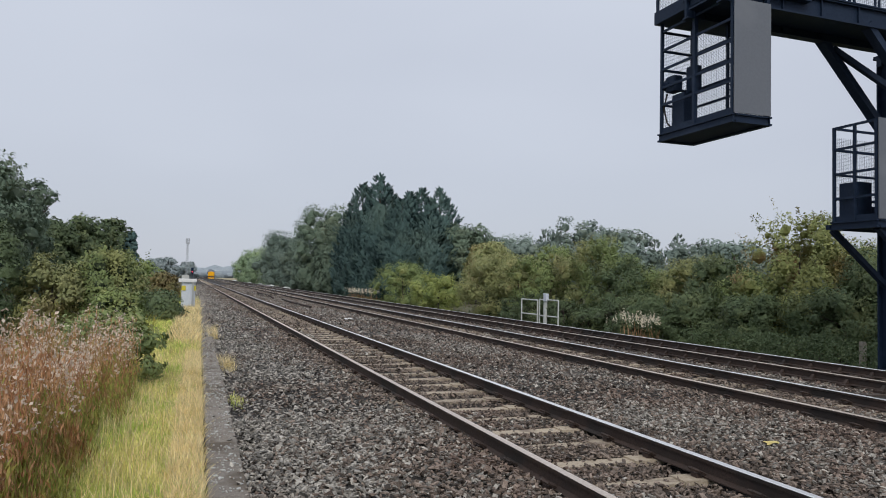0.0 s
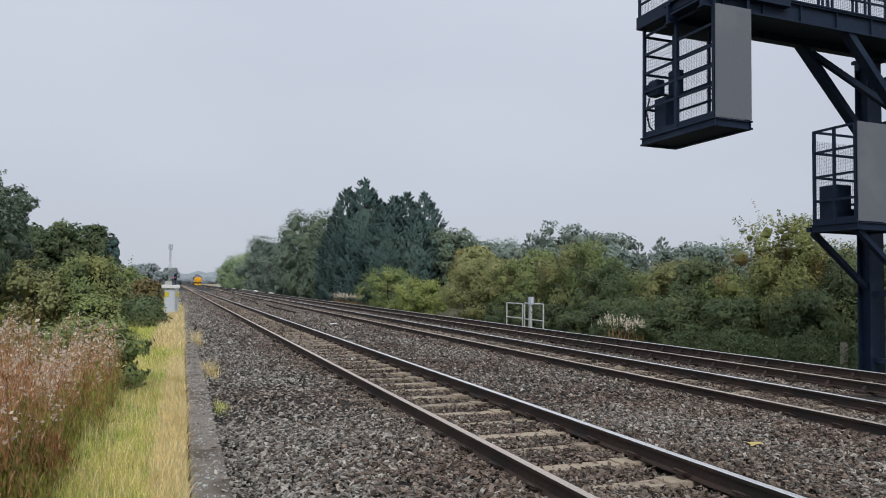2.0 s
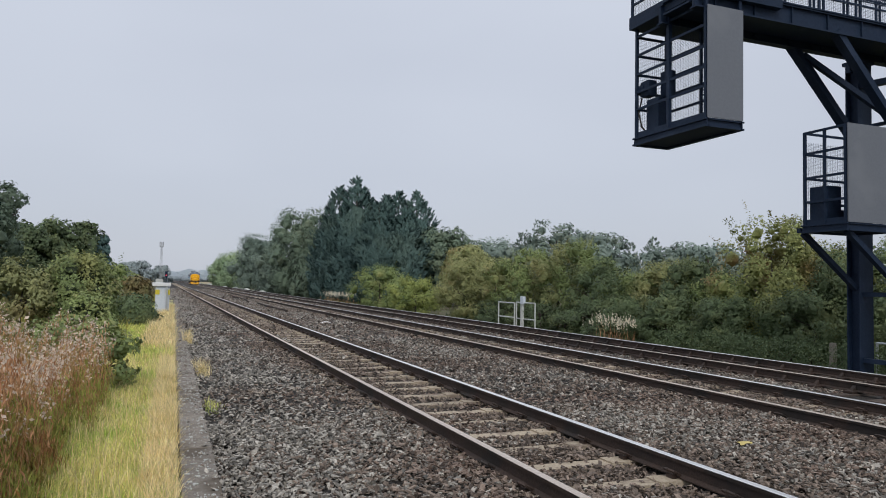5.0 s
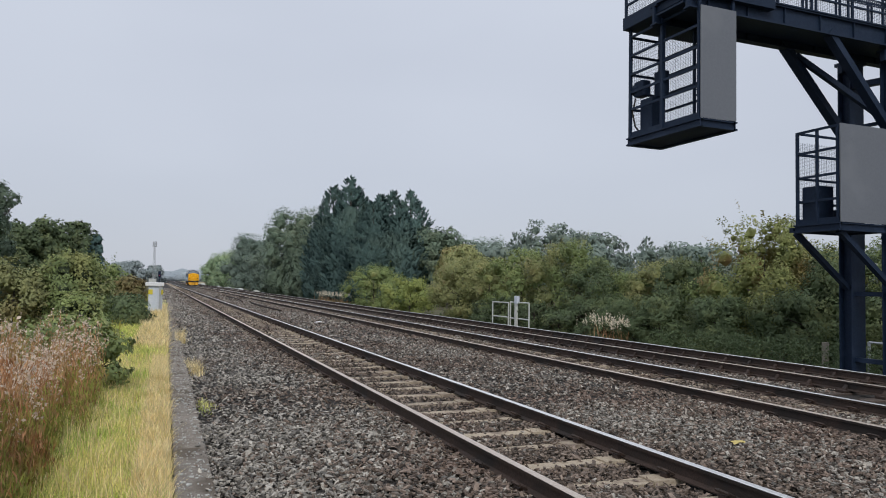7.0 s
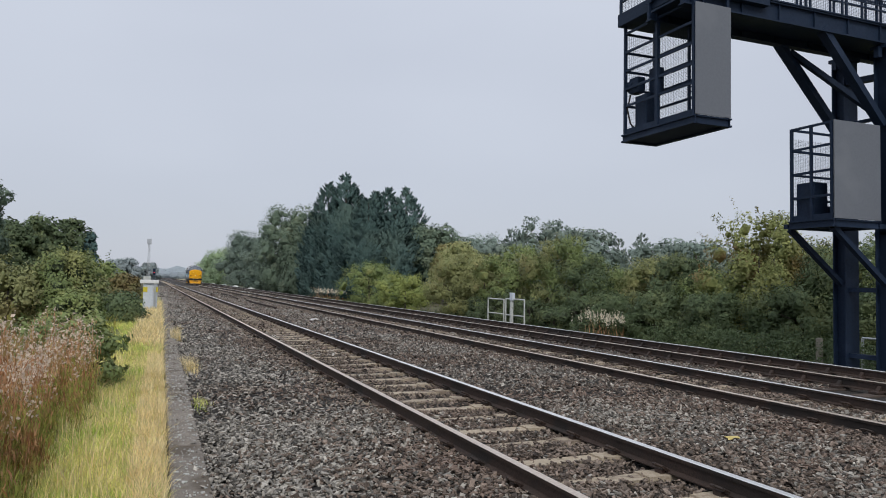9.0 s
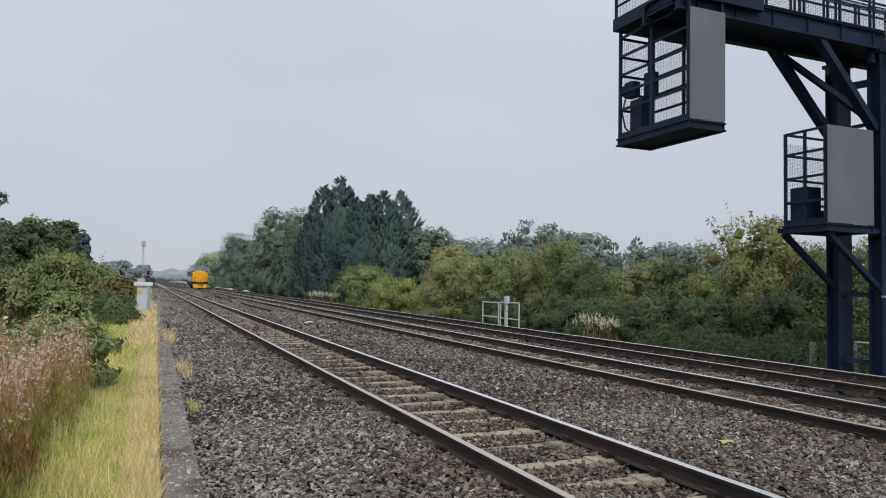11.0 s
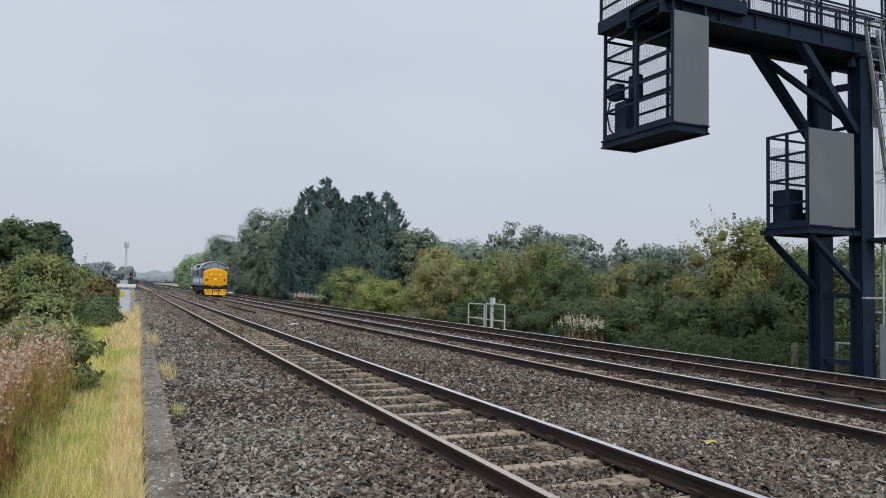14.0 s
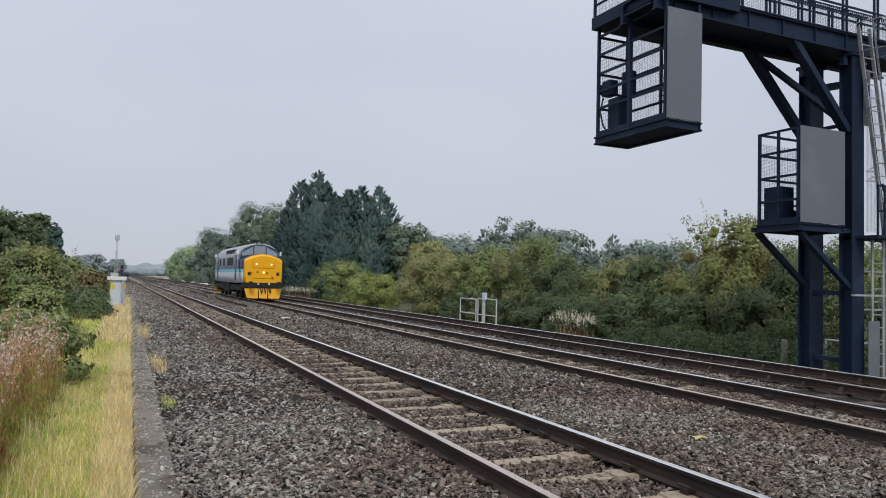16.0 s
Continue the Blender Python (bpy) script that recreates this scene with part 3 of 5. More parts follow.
# ---------- concrete edging beside the grass ----------
def edging():
    """The long low concrete edge, in its cast lengths, with a dark gap to the turf."""
    ob = tagged(new("platform_edge"), "low weathered concrete edging strip with pale lichen spots", "edging", kind="structure")
    rng = random.Random(5)
    y = 2.0 - 1.83 * 8
    while y < 60:
        ln = 1.83
        bm = box(bmesh.new(), -0.15, 0.15, 0, ln - 0.012, -0.14, 0.06 + rng.uniform(-.006, .006), 0.012)
        s = part("slab", bm, M_KERB, ob)
        s.matrix_basis = pose(0.35 + 0.0125 * (y - 6), y, -0.16, 0, 0, -0.72 + rng.uniform(-.15, .15))
        if 1 < y < 22:
            bm = bmesh.new()
            for _ in range(int(110 - y * 3.2)):
                cx, cy, r = rng.uniform(-.13, .13), rng.uniform(.05, ln - .1), rng.uniform(.004, .010) if rng.random() < .85 else rng.uniform(.012, .028)
                k = 9
                ring = [(cx + math.cos(j * 6.283 / k) * r * rng.uniform(.6, 1.3), cy + math.sin(j * 6.283 / k) * r * rng.uniform(.6, 1.3), 0) for j in range(k)]
                top = [bm.verts.new((a, b, 0.0685)) for a, b, _ in ring]
                low = [bm.verts.new((a, b, 0.060)) for a, b, _ in ring]
                bm.faces.new(top)
                for j in range(k):
                    bm.faces.new((top[j], low[j], low[(j + 1) % k], top[(j + 1) % k]))
            part("lichen", bm, M_LICHEN, s, "pale crusty lichen spots")
        y += ln
    return ob


edging()


# ---------- grass and weeds on the verge ----------
M_TURF = material("matted_turf", (0.30, 0.29, 0.11), (0.56, 0.50, 0.25), 1.3, 0.95, bump=0.8, fine=30, c3=(0.19, 0.23, 0.06), patch=0.45, depth=0.03)
tv, tf = [], []
for j, y in enumerate(np.arange(-13.0, 62.1, 1.0)):
    e = 0.17 + 0.0125 * (y - 6)
    tv += [(e - 1.9, y, -0.19), (e - 0.9, y, -0.15), (e, y, -0.15), (e, y, -0.3)]
    if j:
        a = (j - 1) * 4
        tf += [(a, a + 1, a + 5, a + 4), (a + 1, a + 2, a + 6, a + 5), (a + 2, a + 3, a + 7, a + 6)]
tagged(arrays("turf", tv, tf, M_TURF), "matted yellow-green turf along the concrete edging", "turf", kind="structure")


def edge_x(y):
    return 0.19 + 0.0125 * (y - 6)


def blades(name, seed, xyz, lo, hi, width, mat, label, lean=0.35, category="grass"):
    """Bent tapering blades rooted at xyz."""
    rng = np.random.default_rng(seed)
    n = len(xyz)
    h = rng.uniform(lo, hi, (n, 1))
    a = rng.uniform(0, 6.283, n)
    side = np.stack([np.cos(a), np.sin(a), np.zeros(n)], 1) * width * rng.uniform(.6, 1.3, (n, 1))
    tip = np.concatenate([rng.normal(0, lean, (n, 2)), np.ones((n, 1))], 1) * h
    mid = tip * np.array((0.32, 0.32, 0.6))
    v = np.stack([xyz - side, xyz + side, xyz + mid + side * 0.75, xyz + mid - side * 0.75, xyz + tip], 1).reshape(-1, 3)
    base = (np.arange(n) * 5)[:, None]
    q = (base + np.array((0, 1, 2, 3))).tolist() + (base + np.array((3, 2, 4))).tolist()
    return tagged(arrays(name, v, q, mat), label, category, kind="stuff")


def verge(seed, n, y0, y1, x0, x1, power=1.0):
    rng = np.random.default_rng(seed)
    y = y0 + (y1 - y0) * rng.random(n) ** power
    x = edge_x(y) + x0 + (x1 - x0) * rng.random(n)
    z = np.interp(x, [-8, -3, -1.6, -0.6, 0.3], [-0.5, -0.35, -0.2, -0.16, -0.16])
    return np.stack([x, y, z], 1)


blades("verge_grass", 11, verge(1, 56000, 3.0, 16, -1.7, -0.06, 1.5), 0.04, 0.17, 0.0030, M_GRASS, "lush yellow-green grass on the verge", 0.5)
blades("verge_grass", 12, verge(2, 20000, 16, 48, -1.9, -0.05, 1.4), 0.08, 0.26, 0.010, M_GRASS, "yellow-green grass further along the verge")
blades("dry_grass", 13, verge(3, 17000, 3.0, 18, -0.30, -0.02, 1.3), 0.07, 0.24, 0.003, M_STRAW, "straw-coloured dry grass along the concrete edging")
blades("dry_grass", 14, verge(4, 9000, 18, 44, -0.75, -0.02, 1.2), 0.12, 0.42, 0.009, M_STRAW, "straw-coloured tall dry grass by the cabinet")
blades("dry_grass", 15, verge(5, 7000, 3.0, 18, -1.4, -0.2, 1.3), 0.08, 0.30, 0.0028, M_STRAW, "dry seed stems among the green grass", 0.25)
blades("rough_grass", 16, verge(6, 20000, 6, 70, -9.0, -1.3, 1.2), 0.12, 0.6, 0.012, M_HERBLEAF, "rough olive weeds under the bushes")


blades("verge_grass", 17, verge(7, 7000, -12.0, 3.0, -1.8, -0.06), 0.05, 0.2, 0.006, M_GRASS, "yellow-green grass along the edging")
blades("dry_grass", 18, verge(8, 5000, -12.0, 3.0, -0.35, -0.02), 0.08, 0.24, 0.006, M_STRAW, "dry grass along the edging")


def tuft(x, y, seed, mat, hi, label):
    rng = np.random.default_rng(seed)
    p = np.stack([x + rng.normal(0, .07, 160), y + rng.normal(0, .28, 160), np.full(160, -0.19)], 1)
    return blades("weed_tuft", seed, p, hi * 0.4, hi, 0.0035, mat, label, 0.5, "weed")


tuft(0.73, 22.3, 31, M_STRAW, 0.38, "straw-coloured dry weed growing from the ballast")
tuft(0.71, 20.6, 32, M_STRAW, 0.30, "straw-coloured dry weed growing from the ballast")
tuft(0.75, 13.9, 33, M_STRAW, 0.20, "small straw-coloured weed growing from the ballast")
tuft(0.74, 14.6, 35, M_STRAW, 0.26, "small straw-coloured weed growing from the ballast")
tuft(0.68, 10.3, 34, M_GRASS, 0.09, "small green weed growing from the ballast")


def willowherb(seed, n, x0, x1, y0, y1, lo, hi, label, pods=90, fluff=26, leafage=40):
    """A stand of seeding willowherb: thin stems, drying leaves, and plumes of seed hair."""
    rng = np.random.default_rng(seed)
    ob = thing("willowherb_stand", 0, 0, 0, label, "tall weeds", "weeds on the verge")
    y = rng.uniform(y0, y1, n)
    x = x0 + (x1 - x0) * rng.random(n) ** 0.8 - 0.015 * (y - y0)
    h = rng.uniform(lo, hi, n) * (0.86 + 0.20 * np.sin(x * 5.1 + y * 1.3) * np.sin(y * 2.1 - x * 2))
    root = np.stack([x, y, np.full(n, -0.2)], 1)
    tip = root + np.stack([rng.normal(0.02, .07, n), rng.normal(0, .07, n), np.ones(n)], 1) * h[:, None]
    w = np.array((0.004, 0.002, 0)) + np.zeros((n, 3))
    v = np.stack([root - w, root + w, tip + w * .3, tip - w * .3], 1).reshape(-1, 3)
    w2 = np.array((-0.002, 0.004, 0)) + np.zeros((n, 3))
    v2 = np.stack([root - w2, root + w2, tip + w2 * .3, tip - w2 * .3], 1).reshape(-1, 3)
    v = np.concatenate([v, v2])
    tagged(arrays("stem", v, np.arange(len(v)).reshape(-1, 4), M_HERB, ob, "thin reddish-brown stems"), kind="stuff")
    for nm, mat, per, k0, k1, sz, fat, lb in (("leaf", M_HERBLEAF, leafage, 0.04, 0.66, 0.085, 0.045, "drying green and red leaves"),
                                              ("seed_pod", M_HERB, pods, 0.30, 0.97, 0.065, 0.04, "rust-brown split seed pods"),
                                              ("plume", M_FLUFF, fluff * 3 // 5, 0.82, 1.03, 0.036, 0.026, "pale pinkish tufts of seed hair")):
        if not per:
            continue
        idx = np.repeat(np.arange(n), per)
        k = k0 + (k1 - k0) * rng.random(len(idx))
        p = root[idx] + (tip - root)[idx] * k[:, None] + rng.normal(0, fat, (len(idx), 3)) * np.array((1, 1, 0.8))
        lv, lf = leaves(rng, p, rng.normal(0, 1, p.shape), sz / 2, 0.0, 0.16 if nm != "plume" else 0.6, upright=nm != "plume")
        tagged(arrays(nm, lv, lf, mat, ob, lb), kind="stuff")
    return ob


willowherb(21, 150, -1.55, -0.97, 4.2, 6.4, 0.75, 1.45, "tall rust-pink seeding willowherb on the verge", 75, 16, 75)
willowherb(24, 150, -1.28, -0.80, 4.6, 8.6, 0.35, 0.85, "green and brown weeds at the edge of the grass", 8, 0, 70)
willowherb(25, 110, -1.6, -1.06, 4.0, 5.4, 0.4, 0.8, "green undergrowth below the willowherb", 6, 0, 80)
willowherb(22, 170, -2.1, -0.86, 6.2, 9.0, 0.65, 1.42, "tall pinkish seeding willowherb with pale fluffy tops", 42, 34, 75)
willowherb(23, 150, -3.2, -0.95, 8.6, 13.0, 0.6, 1.35, "seeding willowherb among green bushes", 50, 30, 70)


willowherb(26, 60, -1.25, -0.62, 8.4, 11.2, 0.7, 1.22, "scattered seeding willowherb before the brambles", 45, 30, 50)


# ---------- vegetation left of the line ----------
SHRUB, WOOD, HEDGE = "shrubs on the verge", "woodland beside the line", "hedge beyond the tracks"
bush("bramble_bush", 41, -0.78, 11.8, 0.95, 0.45, M_GREEN, "green bramble leaning over the grass", "bush", SHRUB, 0.075, 30, 75, -0.2, spiky=0.35)
bush("bramble_bush", 42, -1.35, 12.6, 1.15, 0.7, M_GREEN, "green bramble among the willowherb", "bush", SHRUB, 0.075, 40, 80, -0.2, spiky=0.2)
bush("green_bush", 43, -1.95, 20, 2.55, 0.85, M_GREEN, "dense green bush on the verge", "bush", SHRUB, 0.07, 60, 150, -0.3, spiky=0.12)
bush("yellowing_bush", 44, -3.1, 19.6, 2.3, 0.85, M_OLIVE, "yellowing olive bush behind the weeds", "bush", SHRUB, 0.08, 55, 130, -0.3, spiky=0.2)
bush("brown_bush", 45, -4.7, 19.8, 3.4, 0.95, M_DARK, "tall brownish-olive bush at the edge of the wood", "bush", SHRUB, 0.075, 60, 170, -0.3)
bush("green_bush", 46, -1.5, 17.2, 1.55, 0.6, M_GREEN, "light green bush behind the willowherb", "bush", SHRUB, 0.07, 50, 110, -0.3, spiky=0.15)
bush("reddening_bush", 47, -1.15, 36, 1.95, 0.75, M_RED, "bush with reddening and yellow autumn leaves", "bush", SHRUB, 0.12, 80, 60, -0.3)
bush("green_bush", 48, -0.85, 27, 1.3, 0.75, M_DARK, "low dark green bush beside the equipment cabinet", "bush", SHRUB, 0.09, 80, 70, -0.3)
bush("green_bush", 49, -2.2, 31, 1.75, 0.8, M_OLIVE, "olive-green bush behind the cabinet", "bush", SHRUB, 0.12, 80, 60, -0.3)
bush("green_bush", 50, -2.7, 44, 2.8, 1.2, M_GREEN, "green bush along the line", "bush", SHRUB, 0.16, 80, 50, -0.3)
for sd, x, y, top, w in ((51, -10.4, 42, 8.2, 2.8), (52, -8.9, 46, 7.7, 1.7), (53, -12.5, 50, 8.2, 3.2)):
    tree("ash_tree", sd, x, y, top, w, M_TREE, "tall loose-crowned green tree at the edge of the wood", WOOD, 0.20, 130, 90, spiky=0.03)
for sd, x, y, top, w in ((54, -9.6, 62, 6.3, 2.0), (55, -7.7, 64, 6.7, 2.0), (56, -5.9, 66, 6.9, 1.5), (57, -4.9, 66.5, 6.0, 0.75), (58, -11.5, 63, 6.5, 2.2)):
    tree("oak_tree", sd, x, y, top, w, M_CON if sd == 57 else M_DARK, "dense dark green tree with a flat clipped top", WOOD, 0.26, 130, 70, base=0.02, clump_r=0.32)
# The mist on both trees is only their pale leaf colour.
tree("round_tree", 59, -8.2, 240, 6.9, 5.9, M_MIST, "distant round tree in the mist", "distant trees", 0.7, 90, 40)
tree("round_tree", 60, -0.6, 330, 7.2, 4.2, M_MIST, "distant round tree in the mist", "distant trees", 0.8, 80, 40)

# ---------- vegetation beyond the tracks ----------
for sd, x, y, top, w in ((61, 18.0, 78, 13.2, 3.2), (62, 19.2, 75, 13.9, 3.5), (63, 20.9, 77, 12.4, 3.4), (64, 21.9, 73, 11.9, 3.0),
                         (65, 23.9, 75, 12.6, 3.4), (66, 25.0, 72, 12.3, 3.5), (67, 17.4, 80, 9.9, 2.5), (68, 23.2, 70, 10.2, 3.2), (69, 20.4, 70.5, 10.8, 3.4), (70, 26.6, 72.5, 8.5, 2.2)):
    cypress(sd, x, y, top, w, "stand of cypresses")
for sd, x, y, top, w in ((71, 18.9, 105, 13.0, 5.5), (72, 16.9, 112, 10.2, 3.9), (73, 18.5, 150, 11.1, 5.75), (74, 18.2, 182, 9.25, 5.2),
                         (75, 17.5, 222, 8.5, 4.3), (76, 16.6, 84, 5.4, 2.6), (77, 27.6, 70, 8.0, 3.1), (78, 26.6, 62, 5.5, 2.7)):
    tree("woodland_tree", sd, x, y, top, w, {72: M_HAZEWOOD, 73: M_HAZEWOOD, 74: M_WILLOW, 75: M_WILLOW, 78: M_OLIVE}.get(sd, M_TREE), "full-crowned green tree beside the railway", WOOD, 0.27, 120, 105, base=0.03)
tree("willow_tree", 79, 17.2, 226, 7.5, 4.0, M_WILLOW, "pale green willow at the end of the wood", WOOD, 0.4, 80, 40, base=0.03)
tree("woodland_tree", 80, 20.0, 96, 10.0, 3.0, M_TREE, "full-crowned green tree beside the railway", WOOD, 0.26, 110, 100, base=0.03)
bush("round_bush", 81, 15.9, 86, 3.1, 1.9, M_TREE, "low round green bush by the track", "bush", HEDGE, 0.20, 90, 60)
for sd, x, y, top, w, m, lb in ((82, 14.6, 50, 3.2, 2.0, M_GREEN, "round bright green bush in the hedge"),
                                (83, 15.0, 43, 2.4, 1.6, M_YELLOW, "yellow-green bush in the hedge"),
                                (84, 16.4, 38, 3.6, 1.9, M_OLIVE, "olive bush turning brown in the hedge"),
                                (85, 17.3, 36, 3.6, 1.9, M_OLIVE, "olive bush turning brown in the hedge"),
                                (86, 17.5, 33, 4.0, 1.8, M_GREEN, "tall green bush in the hedge"),
                                (87, 18.2, 31, 4.3, 1.8, M_OLIVE, "tall olive bush in the hedge"),
                                (88, 18.6, 29, 4.2, 1.7, M_GREEN, "tall green bush in the hedge"),
                                (89, 17.9, 27, 3.2, 1.5, M_DARK, "dark green bush in the hedge"),
                                (90, 18.9, 25.6, 2.7, 1.5, M_GREEN, "green bush in the hedge")):
    bush("hedge_bush", sd, x, y, top, w, m, lb, "bush", HEDGE, 0.09, 78, 135, clump_r=0.30, spiky=0.16)
for sd, x, y, top, w, m, lb in ((91, 19.3, 24, 3.1, 1.6, M_OLIVE, "yellowing bush in the hedge"),
                                (92, 18.9, 22, 3.2, 1.3, M_DARK, "dark green bush in the hedge"),
                                (93, 18.8, 20.2, 2.6, 1.3, M_GREEN, "green bush in the hedge"),
                                (95, 19.5, 17.2, 3.6, 1.5, M_HAW, "hawthorn bush with rusty leaves"),
                                (96, 19.5, 15.6, 3.3, 1.5, M_DARK, "dark green bush behind the gantry legs"),
                                (97, 20.4, 14.2, 3.6, 1.8, M_GREEN, "green bush behind the gantry legs"),
                                (98, 21.5, 12.8, 3.5, 2.0, M_GREEN, "green bush behind the gantry ladder"),
                                (99, 17.3, 21.6, 1.7, 1.2, M_DARK, "low dark bush at the foot of the hedge"),
                                (100, 17.4, 18.6, 1.7, 1.3, M_DARK, "low green bush at the foot of the hedge"),
                                (101, 17.4, 24.4, 1.7, 1.1, M_DARK, "low dark bush at the foot of the hedge"),
                                (102, 18.0, 15.9, 2.2, 1.3, M_DARK, "low dark bush behind the fence post"),
                                (103, 18.3, 13.2, 2.2, 1.4, M_DARK, "low dark bush behind the gantry legs")):
    bush("hedge_bush", sd, x, y, top, w, m, lb, "bush", HEDGE, 0.078, 92, 140, clump_r=0.30, spiky=0.16)
for sd in range(9):
    y = 23.5 + sd * 1.75
    bush("low_bush", 400 + sd, 15.9 + (sd * 37 % 10) * 0.09, y, 0.95 + (sd * 53 % 7) * 0.12, 0.85, M_DARK,
         "low dark scrub spilling over the foot of the hedge", "bush", "scrub at the hedge foot", 0.07, 34, 120)
bush("hawthorn_tree", 94, 18.8, 18.3, 4.65, 1.5, M_HAW, "tall sparse hawthorn turning orange-brown at the top", "tree", HEDGE, 0.085, 84, 220, clump_r=0.33, spiky=0.20)
# Haze on these trees is painted: a paler leaf colour, nothing in the air.
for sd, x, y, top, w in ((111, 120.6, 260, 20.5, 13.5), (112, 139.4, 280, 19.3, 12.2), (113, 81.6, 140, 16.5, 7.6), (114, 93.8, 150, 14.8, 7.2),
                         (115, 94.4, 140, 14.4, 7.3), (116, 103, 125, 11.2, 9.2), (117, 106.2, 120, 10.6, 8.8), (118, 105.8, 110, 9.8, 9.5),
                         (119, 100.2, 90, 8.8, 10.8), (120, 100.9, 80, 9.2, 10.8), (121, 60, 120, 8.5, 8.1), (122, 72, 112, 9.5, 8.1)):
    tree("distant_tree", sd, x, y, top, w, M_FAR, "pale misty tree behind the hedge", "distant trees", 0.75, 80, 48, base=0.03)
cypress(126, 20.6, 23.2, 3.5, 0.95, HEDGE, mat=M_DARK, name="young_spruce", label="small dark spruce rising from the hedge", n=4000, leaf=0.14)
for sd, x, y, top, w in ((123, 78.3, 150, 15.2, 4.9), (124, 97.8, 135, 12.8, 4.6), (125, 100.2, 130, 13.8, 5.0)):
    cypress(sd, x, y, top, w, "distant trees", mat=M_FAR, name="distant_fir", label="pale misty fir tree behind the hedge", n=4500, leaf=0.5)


def far_woods(name, seed, x0, x1, y, h, n, mat, label):
    """A far line of woods, as rounded clumps of foliage on the plain."""
    rng = np.random.default_rng(seed)
    bm = bmesh.new()
    for _ in range(n):
        s = h * rng.uniform(.45, 1.0)
        m = Matrix.Translation((rng.uniform(x0, x1), y + rng.normal(0, 15), s * 0.25)) @ Matrix.Diagonal((s * rng.uniform(.8, 1.6), s * .8, s * .62, 1))
        bmesh.ops.create_icosphere(bm, subdivisions=2, radius=1, matrix=m)
    for v in bm.verts:
        v.co += Vector(rng.normal(0, h * 0.035, 3))
    return tagged(part(name, bm, mat), label, "distant woods", kind="stuff")


# Misty faintness of the far woods comes from their leaf colour alone.
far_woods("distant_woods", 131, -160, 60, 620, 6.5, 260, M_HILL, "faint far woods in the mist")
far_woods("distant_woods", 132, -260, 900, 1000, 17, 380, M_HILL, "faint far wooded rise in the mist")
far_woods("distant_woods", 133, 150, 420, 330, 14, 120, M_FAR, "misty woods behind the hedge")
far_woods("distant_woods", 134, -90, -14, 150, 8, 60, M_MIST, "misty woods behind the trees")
field = box(bmesh.new(), -60, 40, 300, 560, -0.5, -0.42)
tagged(part("stubble_field", field, M_FIELD), "pale tawny field far along the line", "field", kind="structure")


# ---------- signal gantry ----------
GX, GY = 14.3, 10.37


def mesh_panel(parent, origin, u, v, lu, lv, step=0.05, w=0.0034):
    """Welded wire mesh over a face, origin at its lower corner, u along and v up."""
    o, u, v = Vector(origin), Vector(u), Vector(v)
    bm = bmesh.new()
    for i in range(int(lu / step) + 1):
        bar(bm, o + u * (i * step), o + u * (i * step) + v * lv, w)
    for i in range(int(lv / (step * 0.6)) + 1):
        bar(bm, o + v * (i * step * 0.6), o + v * (i * step * 0.6) + u * lu, w)
    return part("mesh_panel", bm, M_STEEL, parent, "fine dark wire mesh")


def signal_cage(gantry, x0, x1, y0, y1, z0, top, board_top, bars, deck=0.16):
    """A signal cage: deck, corner posts, guard rails, wire mesh, the back sheet and the signal unit."""
    cage = part("cage_deck", box(bmesh.new(), x0 - .02, x1 + .02, y0 - .02, y1 + .02, z0 - deck + .04, z0 - .03), M_STEEL, gantry, "dark steel cage floor")
    for xa, xb, ya, yb in ((x0 - .06, x0 + .03, y0 - .06, y1 + .06), (x1 - .03, x1 + .06, y0 - .06, y1 + .06), (x0, x1, y0 - .06, y0 + .03), (x0, x1, y1 - .03, y1 + .06)):
        bm = box(bmesh.new(), xa, xb, ya, yb, z0 - .025, z0 + .005)
        box(bm, xa, xb, ya, yb, z0 - deck, z0 - deck + .035)
        box(bm, (xa + xb) / 2 - .008, (xa + xb) / 2 + .008, ya + .005, yb - .005, z0 - deck + .035, z0 - .025) if xb - xa < yb - ya else box(bm, xa + .005, xb - .005, (ya + yb) / 2 - .008, (ya + yb) / 2 + .008, z0 - deck + .035, z0 - .025)
        part("channel", bm, M_STEEL, cage)
    for x, y in ((x0, y0), (x1, y0), (x0, y1), (x1, y1)):
        part("post", bar(bmesh.new(), (x, y, z0), (x, y, top), .09 if (x, y) == (x1, y1) else .055), M_STEEL, cage)
    for x in (x0, x1):
        part("post", bar(bmesh.new(), (x, (y0 + y1) / 2, z0), (x, (y0 + y1) / 2, top if y1 - y0 > 1.5 else min(top, z0 + 2.0)), .075 if y1 - y0 > 1.5 and x == x0 else .05), M_STEEL, cage)
    for b in bars:
        for p, q in (((x0, y0, b), (x0, y1, b)), ((x0, y1, b), (x1, y1, b)), ((x1, y0, b + .02), (x1, y1, b + .02))):
            part("guard_rail", bar(bmesh.new(), p, q, .03, .05), M_STEEL, cage)
    part("kick_plate", box(bmesh.new(), x0 - .006, x0 + .006, y0, y1, z0 + .006, z0 + .12), M_STEEL, cage)
    mesh_panel(cage, (x1, y0, z0 + .05), (0, 1, 0), (0, 0, 1), y1 - y0, top - z0 - .25)
    mesh_panel(cage, (x0, y1, z0 + .05), (1, 0, 0), (0, 0, 1), x1 - x0, top - z0 - .25)
    part("back_sheet", box(bmesh.new(), x0 - .02, x1 + .02, y0 - .075, y0 - .05, z0 + .01, board_top, 0.004), M_BOARD, cage, "plain grey painted back sheet")
    return cage


